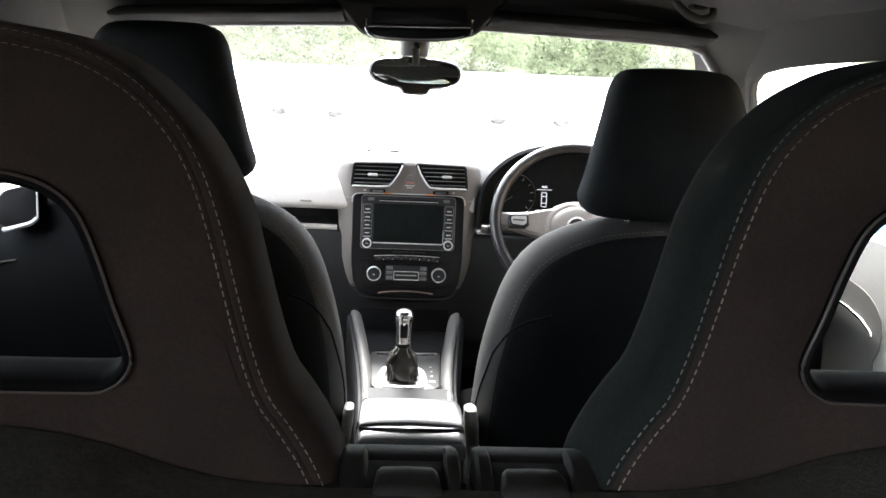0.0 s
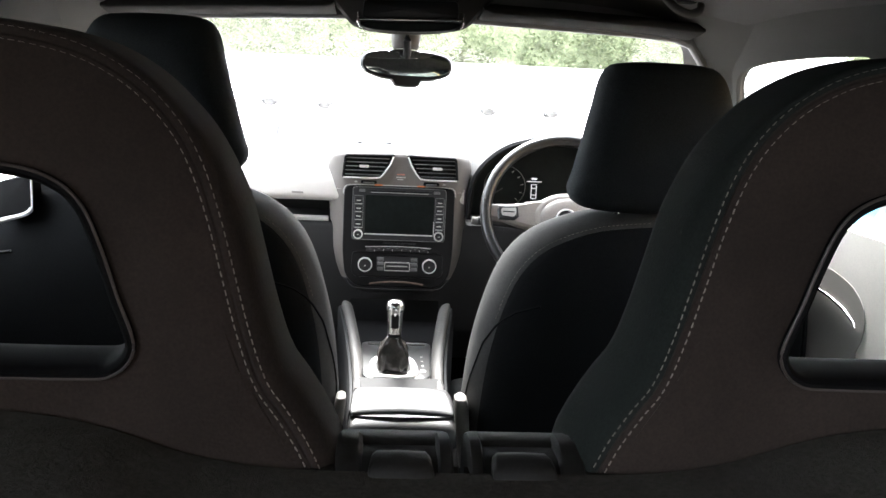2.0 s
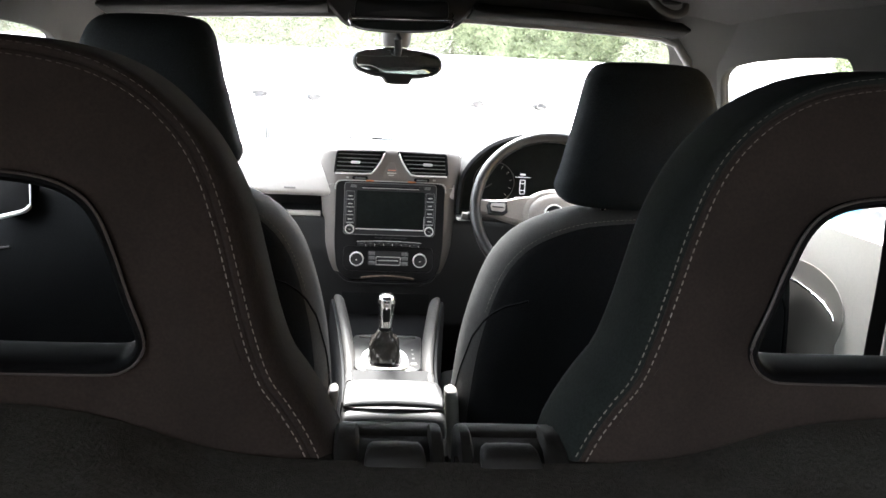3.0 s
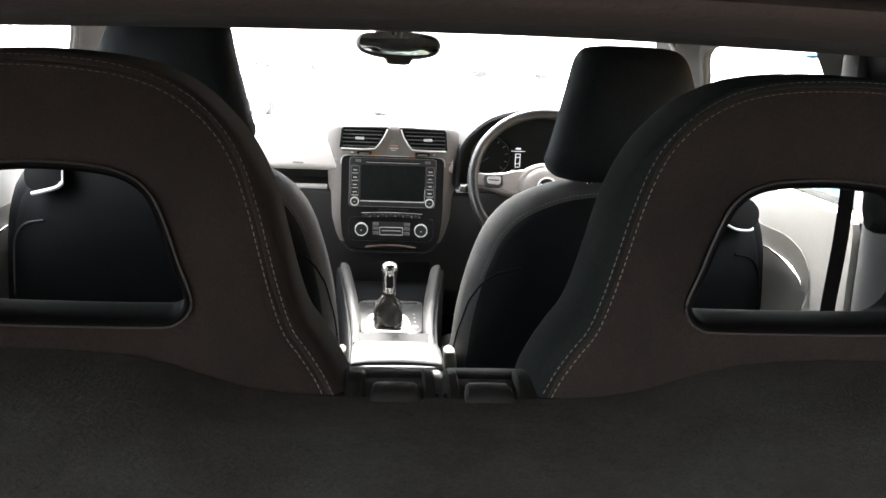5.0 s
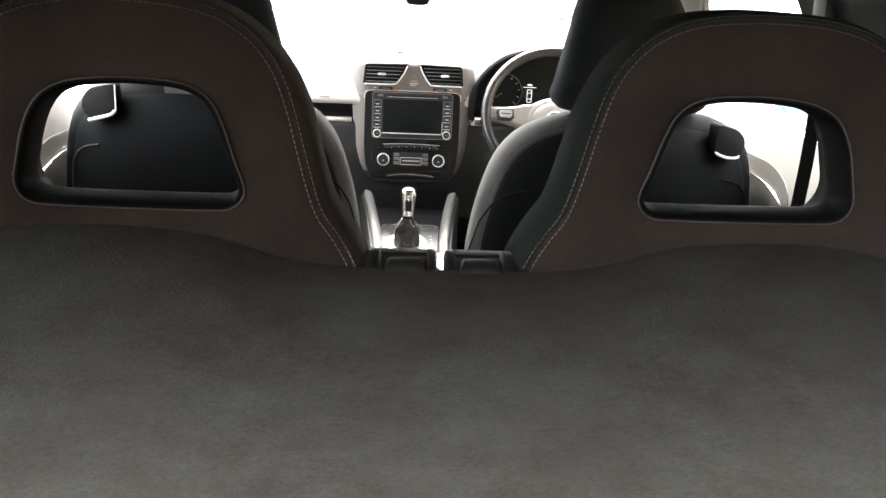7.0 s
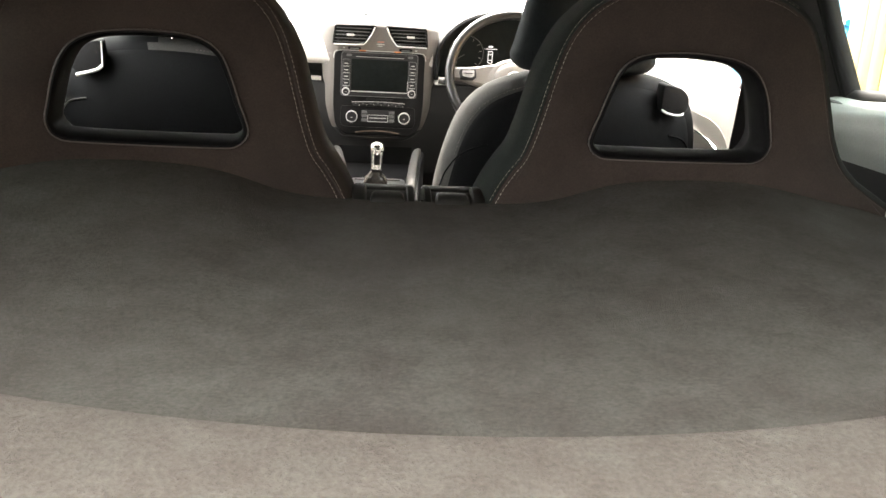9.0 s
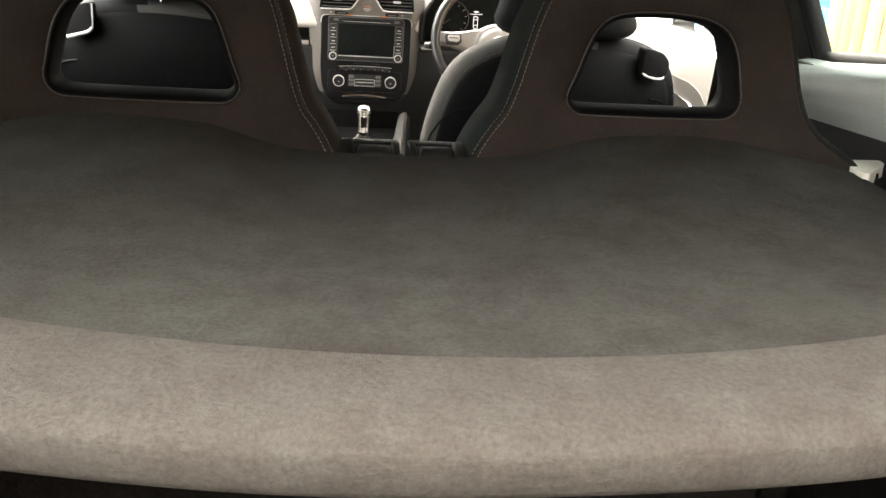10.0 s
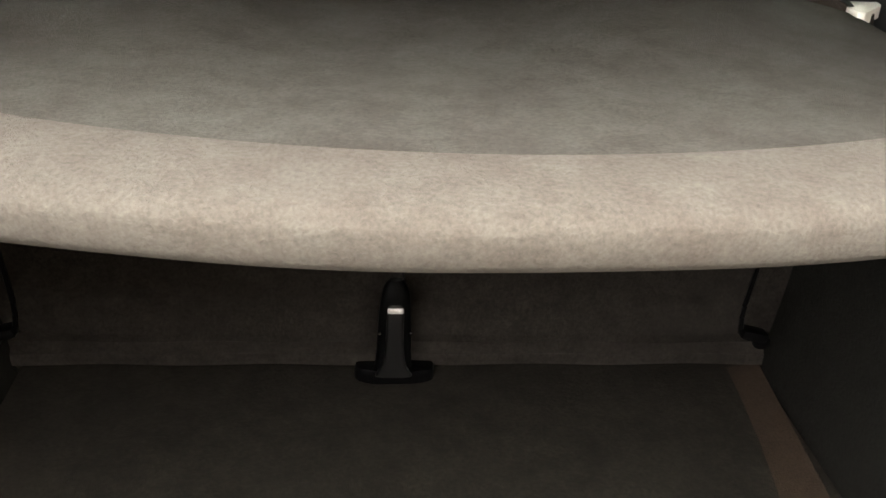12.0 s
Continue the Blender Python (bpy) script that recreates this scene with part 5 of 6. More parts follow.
    if s > 0:
        part("release_lever", tube([tuple(p) for p in smooth_loop([(0.564, 0.9035, 0.8735), (0.574, 0.9005, 0.8675), (0.590, 0.8995, 0.8640), (0.607, 0.9015, 0.8645), (0.611, 0.9035, 0.869)], 14, closed=False)], [0.0010] + [0.0025] * 12 + [0.0010], 8), WHITE_METAL, pk, "bright release lever")
    else:
        part("release_lever", tube([tuple(p) for p in smooth_loop([(-0.5535, 0.9035, 0.9110), (-0.561, 0.9015, 0.9035), (-0.580, 0.9005, 0.8975), (-0.602, 0.9025, 0.8915)], 12, closed=False)], 0.0036, 8), WHITE_METAL, pk, "bright release lever")
        part("pocket_edge", tube([(-0.5530, 0.9035, 0.9100), (-0.5525, 0.9030, 0.930), (-0.5530, 0.9035, 0.957)], 0.0016, 8), WHITE_METAL, pk, "bright narrow pocket edge")
    return seat


front_seat("driver_seat", 1, 0.0, 0.930, 0.387)
front_seat("passenger_seat", -1, 0.028, 0.966, 0.383)

# ---- rear seats ----
RSEAT = [(0.0745, 0.895), (0.086, 0.920), (0.099, 0.941), (0.110, 0.957), (0.119, 0.983), (0.127, 1.014), (0.136, 1.050), (0.146, 1.080), (0.159, 1.103), (0.179, 1.1235), (0.205, 1.1385), (0.235, 1.1465), (0.27, 1.1500), (0.31, 1.1505), (0.35, 1.147), (0.385, 1.138), (0.412, 1.122), (0.430, 1.098), (0.446, 1.060), (0.459, 1.020), (0.471, 0.985), (0.489, 0.955), (0.519, 0.930), (0.553, 0.911), (0.578, 0.895)]
RWIN = [(0.1845, 0.978), (0.1885, 0.965), (0.198, 0.958), (0.212, 0.9560), (0.29, 0.9558), (0.362, 0.9570), (0.378, 0.9595), (0.3875, 0.967), (0.3910, 0.980), (0.387, 1.000), (0.381, 1.025), (0.372, 1.046), (0.359, 1.061), (0.338, 1.0705), (0.31, 1.0745), (0.28, 1.0755), (0.245, 1.073), (0.224, 1.066), (0.2105, 1.053), (0.201, 1.030), (0.193, 1.004)]
WC = (0.288, 1.015)


def by_angle(loop, n):
    a = np.array([(math.atan2(z - WC[1], x - WC[0]), math.hypot(x - WC[0], z - WC[1])) for x, z in loop])
    a = a[np.argsort(a[:, 0])]
    th = np.concatenate([a[:, 0] - 2 * math.pi, a[:, 0], a[:, 0] + 2 * math.pi])
    rr = np.tile(a[:, 1], 3)
    want = [-math.pi + 2 * math.pi * (i + 0.5) / n for i in range(n)]
    return [(WC[0] + float(np.interp(w, th, rr)) * math.cos(w), WC[1] + float(np.interp(w, th, rr)) * math.sin(w)) for w in want]


def rear_seat(name, s):
    n = 160
    dense = [tuple(p)[:2] for p in smooth_loop(RSEAT, 300, closed=False)] + [(0.578, 0.86), (0.575, 0.70), (0.45, 0.70), (0.30, 0.70), (0.15, 0.70), (0.078, 0.70), (0.0745, 0.86)]
    dens2 = []
    for i in range(len(dense)):
        a, b = dense[i], dense[(i + 1) % len(dense)]
        k = max(1, int(math.hypot(b[0] - a[0], b[1] - a[1]) / 0.004))
        dens2 += [(a[0] + (b[0] - a[0]) * j / k, a[1] + (b[1] - a[1]) * j / k) for j in range(k)]
    out, win = by_angle(dens2, n), by_angle([tuple(p)[:2] for p in smooth_loop(RWIN, 300)], n)
    seat = thing(name, (s * 0.3, 0.05, 0.455), "brown suede rear seat back with windowed headrest and pale stitching", "car seat", "rear seats")
    W = lambda f: [(s * (a[0] + (b[0] - a[0]) * f), a[1] + (b[1] - a[1]) * f) for a, b in zip(win, out)]
    O = lambda d: [(s * x, z) for x, z in inset(out, d)]

    def B(d, wide):
        """The edge, bulging by a further width along the side towards the gangway."""
        k = [wide * min(1.0, max(0.0, (0.26 - x) / 0.06)) * min(1.0, max(0.0, (1.11 - z) / 0.06)) for x, z in out]
        near, far = inset(out, d), inset(out, d - 0.01)
        return [(s * (a[0] + (b[0] - a[0]) * w / 0.01), a[1] + (b[1] - a[1]) * w / 0.01) for a, b, w in zip(near, far, k)]
    lean = lambda z: -0.018 * max(0, z - 0.90)
    Y = lambda ring, y: [(x, y + lean(z), z) for x, z in ring]
    back = part("back_cover", loft([Y(W(0.0), 0.02), Y(W(0.0), -0.0005), Y(W(0.06), -0.002), Y(W(0.25), -0.0035), Y(W(0.5), -0.004), Y(W(0.75), -0.002), Y(O(0.0150), -0.0007), Y(O(0.0088), -0.0002), Y(O(0.0076), 0.0012), Y(O(0.0062), 0.0003)], caps=(False, False)), SUEDE, seat, "brown suede back cover")
    # Same fabric on both edges; their two tones put uneven light into colour.
    part("edge_cover", loft([Y(O(0.0062), 0.0003), Y(O(0.0045), 0.0002), Y(O(0.0025), 0.0010), Y(O(0.0010), 0.0030), Y(B(0.0, 0.003), 0.008), Y(B(0.0, 0.006), 0.018), Y(B(0.0, 0.007), 0.030), Y(B(0.0, 0.007), 0.066), Y(B(0.003, 0.006), 0.082), Y(B(0.012, 0.004), 0.093), Y(O(0.03), 0.098), Y(W(0.5), 0.10), Y(W(0.16), 0.099), Y(W(0.12), 0.05)], caps=(False, False)), SUEDE_SIDE if s > 0 else SUEDE, seat, "cloth edge, toned grey-green as the light tints it" if s > 0 else "cloth edge, toned brown as the light leaves it")
    so_ = smooth_loop(RSEAT, 300, closed=False)
    base = [tuple(p)[:2] for p in so_]
    for d, nm in ((0.0034, "stitching"), (0.0104, "stitching")):
        line = [p for i, p in enumerate(inset(base, d)) if i > 3 and (p[0] < 0.40 and p[1] > 0.89)]
        # the open ends keep their direction
        path = [(s * x, z) for x, z in line]
        st = part(nm, stitches(path, lambda x, z, d=d: lean(z) + (0.0004 if d < 0.006 else -0.0009), 0.0033, 0.0020, 0.00070 if d < 0.006 else 0.00075), THREAD_DIM if d < 0.006 else THREAD, back, "pale dashed stitching", smooth=0)
        tagged(st, kind="stuff")
    # framed window
    fr = [tuple(p)[:2] for p in smooth_loop(RWIN, 120)]
    F = lambda d, y: [(s * x, y + lean(z), z) for x, z in inset(fr, d)]
    part("window_frame", loft([F(0.0, 0.004), F(0.0, -0.003), F(0.0012, -0.0058), F(0.0032, -0.0064), F(0.0052, -0.0045), F(0.0065, 0.000), F(0.0078, 0.010), F(0.0085, 0.026), F(0.0080, 0.036), F(0.0040, 0.048), F(-0.006, 0.075), F(-0.013, 0.101), F(-0.018, 0.1035)], caps=(False, False)), PLASTIC_SATIN, seat, "satin black window frame")
    # Bead added to carry the highlight line round the frame's edge.
    part("frame_bead", tube(F(0.0004, -0.0052), 0.0010, 6, closed=True), BEAD, seat, "thin bead for the frame's highlight")
    # the backs do not stand quite evenly
    for ob in seat.children_recursive:
        ob.data.transform(Matrix.Translation((-0.004, 0, 0) if s > 0 else (0, 0, -0.004)))
    # carpeted lower back
    prof = ((-0.006, 0.90), (-0.035, 0.80), (-0.062, 0.68), (-0.080, 0.585), (-0.086, 0.548), (-0.095, 0.536), (-0.110, 0.500), (-0.108, 0.486), (-0.121, 0.476), (-0.123, 0.462), (-0.09, 0.455), (-0.02, 0.455))
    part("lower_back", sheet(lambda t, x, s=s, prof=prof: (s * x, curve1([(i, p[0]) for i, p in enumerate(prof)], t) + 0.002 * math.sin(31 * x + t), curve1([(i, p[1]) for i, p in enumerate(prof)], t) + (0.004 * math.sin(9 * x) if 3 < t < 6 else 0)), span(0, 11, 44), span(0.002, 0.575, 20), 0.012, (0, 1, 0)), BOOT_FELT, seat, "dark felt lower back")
    # latch between the seats
    x0 = s * 0.039
    latch = part("latch", loft([[(x0 + s * a, y, z) for a, z in ((0.034, 0.80), (0.034, zt - 0.004), (0.031, zt), (-0.031, zt), (-0.034, zt - 0.004), (-0.034, 0.80))] for y, zt in ((0.026, 0.9035), (0.028, 0.9058), (0.032, 0.9070), (0.046, 0.9070), (0.052, 0.904))]), LATCH, seat, "black plastic seat latch")
    part("recess", loft([[(x0 + s * a, y, z) for a, z in ((0.030, 0.86), (0.030, zt), (-0.030, zt), (-0.030, 0.86))] for y, zt in ((-0.010, 0.897), (0.008, 0.9045), (0.0255, 0.9052))]), LATCH, latch, "recessed latch plate")
    for dx, w in ((0.0265, 0.0165), (-0.0298, 0.0100)):
        part("cheek", loft([[(x0 + s * (dx + w / 2 * a), y, z) for a, z in ((1, 0.80), (1, zt - 0.007), (0.90, zt - 0.003), (0.62, zt - 0.0005), (0, zt), (-0.62, zt - 0.0005), (-0.90, zt - 0.003), (-1, zt - 0.007), (-1, 0.80))] for y, zt in ((-0.0145, 0.886), (-0.0135, 0.893), (-0.010, 0.8985), (-0.004, 0.9030), (0.006, 0.9072), (0.020, 0.9108), (0.036, 0.9098), (0.048, 0.906))]), LATCH, latch, "black latch cheek")
    part("paddle", loft([[(x0 + s * (-0.0035 + 0.0200 * a * k), y, z) for a, z in ((1, zb), (1, zt - 0.007), (0.95, zt - 0.003), (0.80, zt - 0.0005), (0, zt), (-0.80, zt - 0.0005), (-0.95, zt - 0.003), (-1, zt - 0.007), (-1, zb))] for y, zb, zt, k in ((-0.0165, 0.80, 0.889, 1.0), (-0.0160, 0.80, 0.900, 0.99), (-0.0135, 0.86, 0.9055, 0.98), (-0.009, 0.875, 0.9088, 0.95), (0.000, 0.88, 0.9105, 0.91), (0.008, 0.885, 0.909, 0.88), (0.013, 0.885, 0.905, 0.86))]), LATCH, latch, "worn black release paddle")
    return seat


rear_seat("bucket_seat", 1)
rear_seat("bucket_seat", -1)


# ---- parcel shelf ----
def crease_y(x):
    return -0.5265 + 0.53 * (x - 0.02) ** 2 + 0.6 * max(0, abs(x - 0.02) - 0.30) ** 2


def ridge_y(x):
    return -0.612 + 0.36 * (x - 0.02) ** 2


def hump(x):
    return curve1(((0, 0.9015), (0.10, 0.9020), (0.135, 0.9055), (0.165, 0.9125), (0.20, 0.9260), (0.24, 0.9330), (0.30, 0.9365), (0.36, 0.9360), (0.40, 0.9310), (0.44, 0.9215), (0.48, 0.9140), (0.52, 0.9060), (0.56, 0.8950)), abs(x))


def smooth_hump(x):
    return (hump(x - 0.02) + 2 * hump(x) + hump(x + 0.02)) / 4


def shelf_point(x, t):
    yc, yr = crease_y(x), ridge_y(x)
    yf = -0.007
    if t <= 1:          # inner panel, front to crease
        y = yf + (yc - yf) * t
        k = (1 - t) ** 1.6
        z = 0.8965 + (smooth_hump(x) - 0.8965) * k - 0.004 * math.sin(math.pi * t) + 0.0015 * math.sin(11 * x + 7 * t) * t * (1 - t)
        if t > 0.985:
            z -= 0.0015
    elif t <= 2:        # raised border
        q = t - 1
        y = yc + (yr + 0.0045 - yc) * q
        z = 0.9010 - 0.0010 * q - 0.0076 * q ** 3.5
        if q < 0.03:
            z -= 0.003 * (1 - q / 0.03)
    else:               # rolled edge
        q = t - 2
        prof = ((0, 0.0045, -0.0086), (0.08, 0.0008, -0.0112), (0.16, -0.0024, -0.0142), (0.26, -0.0050, -0.0182), (0.36, -0.0062, -0.0222), (0.52, -0.0062, -0.0300), (0.70, -0.0046, -0.0388), (0.86, -0.0015, -0.0464), (1.0, 0.0045, -0.0508))
        y = yr + curve1([(p[0], p[1]) for p in prof], q)
        z = 0.9010 + curve1([(p[0], p[2]) for p in prof], q) + 0.0008 * math.sin(17 * x)
    return (x, y, z)


shelf = thing("parcel_shelf", (0, -0.3, 0.89), "grey felt parcel shelf with a paler rolled rear border", "parcel shelf")
part("panel", sheet(shelf_point, span(-0.548, 0.548, 110), span(0, 0.97, 40) + [0.985, 0.992, 1.0], -0.006), SHELF_FELT, shelf, "grey-green felt inner panel", smooth=60)
part("border", sheet(shelf_point, span(-0.548, 0.548, 110), [1.0001, 1.004, 1.010, 1.02, 1.035] + span(1.06, 2.0, 16) + span(2.06, 3.0, 14), 0.005, (0, 0.75, -0.66)), CARPET, shelf, "paler felt rolled border", smooth=60)


def nap(count, t0, t1, long, seed):
    """Short leaning fibres of the felt, in clumps, over a stretch of the shelf."""
    rng = np.random.default_rng(seed)
    us, ts = np.linspace(-0.545, 0.545, 220), np.linspace(t0, t1, 90)
    grid = np.array([[shelf_point(u, t) for t in ts] for u in us])
    across, along = np.gradient(grid, axis=0), np.gradient(grid, axis=1)
    up = np.cross(along, across)
    up /= np.linalg.norm(up, axis=2, keepdims=True)
    up *= np.sign(up[:, :1, 2:3])
    step = np.linalg.norm(along, axis=2).mean(axis=0)
    share = np.concatenate(([0.0], np.cumsum(step[:-1])))
    fi = rng.uniform(0, 218.9, count)
    fj = np.interp(rng.uniform(0, share[-1], count), share, np.arange(90.0))
    fj = np.minimum(fj, 88.9)
    i, j = fi.astype(int), fj.astype(int)
    a, b = (fi - i)[:, None], (fj - j)[:, None]
    p = (grid[i, j] * (1 - a) + grid[i + 1, j] * a) * (1 - b) + (grid[i, j + 1] * (1 - a) + grid[i + 1, j + 1] * a) * b
    n = up[i, j]
    ang = 3 * np.sin(61 * p[:, 0] + 4 * np.sin(90 * p[:, 1])) + 3 * np.sin(83 * p[:, 1] - 37 * p[:, 0]) + rng.normal(0, 0.8, count)
    e = across[i, j] / np.linalg.norm(across[i, j], axis=1, keepdims=True)
    f = np.cross(n, e)
    lean = e * np.cos(ang)[:, None] + f * np.sin(ang)[:, None]
    side = np.cross(n, lean)
    size = long * rng.uniform(0.5, 1.3, count)[:, None]
    wide = 0.00022 * rng.uniform(0.7, 1.4, count)[:, None]
    foot = p - n * 0.0003
    tip = p + size * (n * rng.uniform(0.15, 0.5, count)[:, None] + lean)
    verts = np.stack((foot - side * wide, foot + side * wide, tip), axis=1).reshape(-1, 3)
    me = bpy.data.meshes.new("nap")
    me.from_pydata(verts.tolist(), [], np.arange(3 * count).reshape(-1, 3).tolist())
    bm = bmesh.new()
    bm.from_mesh(me)
    bpy.data.meshes.remove(me)
    return bm


tagged(part("nap", nap(26000, 1.02, 2.80, 0.0022, 3), CARPET, shelf, "fuzzy pale felt fibres"), kind="stuff")
tagged(part("nap", nap(45000, 0.02, 0.98, 0.0024, 4), SHELF_FELT, shelf, "fuzzy grey felt fibres"), kind="stuff")

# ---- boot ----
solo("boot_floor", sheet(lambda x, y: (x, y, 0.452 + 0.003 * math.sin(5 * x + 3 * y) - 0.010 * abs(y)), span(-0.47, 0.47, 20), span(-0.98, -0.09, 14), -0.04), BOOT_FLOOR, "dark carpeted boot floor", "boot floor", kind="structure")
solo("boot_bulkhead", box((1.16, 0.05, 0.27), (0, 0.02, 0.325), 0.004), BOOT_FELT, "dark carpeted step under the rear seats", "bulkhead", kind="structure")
solo("boot_sill", box((1.24, 0.05, 0.60), (0, -1.0, 0.42), 0.01), PLASTIC, "black plastic boot sill", "boot sill", kind="structure")
for s in (1, -1):
    solo("boot_lining", sheet(lambda t, y, s=s: (s * (0.472 + 0.012 * math.sin(3 * t) + 0.02 * t), y, 0.44 + 0.42 * t), span(0, 1, 8), span(-0.97, -0.115, 12), 0.014, (s, 0, 0)), LINING_SHADED, "carpeted boot side lining, shade put into its colour", "boot lining", kind="structure")
    if s > 0:
        solo("boot_binding", sheet(lambda t, y: (0.412 + 0.10 * (y + 0.06) + (0.064 + 0.06 * abs(y + 0.06) * 0.3) * t, y, 0.4535 - 0.010 * abs(y) + 0.010 * t * t), span(0, 1, 5), span(-0.60, -0.118, 12), -0.003), BOOT_BROWN, "brown carpet binding along the boot floor", "boot lining", kind="structure")
    st = thing("shelf_strap", (s * 0.42, -0.2, 0.56), "black cord and hook that hold up the parcel shelf", "strap", "parcel shelf straps")
    xs = 0.400 if s > 0 else 0.437
    part("cord", tube([tuple(p) for p in smooth_loop([(s * (xs + 0.014), -0.20, 0.86), (s * (xs + 0.010), -0.20, 0.72), (s * (xs + 0.002), -0.20, 0.645), (s * (xs - 0.004), -0.20, 0.590), (s * (xs - 0.002), -0.20, 0.562)], 20, closed=False)], 0.0032, 8), HOOK_BLACK, st, "black cord")
    part("hook", merged(box((0.034, 0.022, 0.014), (s * (xs + 0.014), -0.20, 0.5555), 0.005, rot=(0, 12 * s, 0)), box((0.020, 0.020, 0.016), (s * (xs + 0.026), -0.20, 0.545), 0.006)), HOOK_BLACK, st, "black hook")

hook = thing("load_hook", (-0.011, -0.13, 0.452), "black plastic hook with a rounded arch on the boot floor", "hook")
part("base", loft([[(-0.011 + x * k, y, z) for x, y in rounded([(-0.048, -0.100), (-0.049, -0.138), (-0.026, -0.148), (0.028, -0.148), (0.051, -0.140), (0.052, -0.100)], 0.010)] for k, z in ((1, 0.446), (1, 0.460), (0.975, 0.466), (0.9, 0.4675))]), HOOK_BLACK, hook, "black base plate")
rings = []
for y, z, w, d in ((-0.149, 0.464, 0.0230, 0.007), (-0.148, 0.474, 0.0165, 0.007), (-0.147, 0.487, 0.0130, 0.007), (-0.146, 0.505, 0.0110, 0.006), (-0.143, 0.535, 0.0108, 0.006), (-0.139, 0.556, 0.0106, 0.006), (-0.132, 0.570, 0.0102, 0.006), (-0.122, 0.576, 0.0095, 0.006)):
    rings.append([(-0.012 + w * math.copysign(abs(math.cos(a)) ** 0.6, math.cos(a)), y + d * math.copysign(abs(math.sin(a)) ** 0.6, math.sin(a)), z) for a in [2 * math.pi * k / 20 for k in range(20)]])
part("arm", loft(rings), HOOK_ARM, hook, "dark grey glossy arm")
rings = []
for y, z, w, d in ((-0.134, 0.468, 0.023, 0.012), (-0.134, 0.495, 0.0212, 0.011), (-0.134, 0.53, 0.0205, 0.010), (-0.134, 0.554, 0.0192, 0.010), (-0.132, 0.571, 0.0168, 0.0095), (-0.130, 0.581, 0.0135, 0.008), (-0.128, 0.587, 0.008, 0.005)):
    rings.append([(-0.012 + w * math.copysign(abs(math.cos(a)) ** 0.7, math.cos(a)), y + d * math.copysign(abs(math.sin(a)) ** 0.7, math.sin(a)), z) for a in [2 * math.pi * k / 20 for k in range(20)]])
part("arch", loft(rings), HOOK_BLACK, hook, "rounded black arch")
# Bright plate added where the glossy arm catches a highlight.
part("arm_glint", box((0.0195, 0.004, 0.007), (-0.012, -0.1455, 0.5530), 0.0015), SILVER, hook, "gloss highlight on the arm, made as a bright plate")
for x in (-0.0305, 0.0065):
    part("pin", knob((x, -0.144, 0.522), 0.0022, 0.003, 12, 0.0005), CHROME, hook, "tiny steel pin")

# ---- outside ----
GROUND_Z = -0.2
solo("ground", sheet(lambda x, y: (x, y, GROUND_Z), span(-300, 300, 6), span(-300, 300, 6), -0.2), GROUND, "worn grey asphalt car park", "ground", kind="structure", smooth=0)


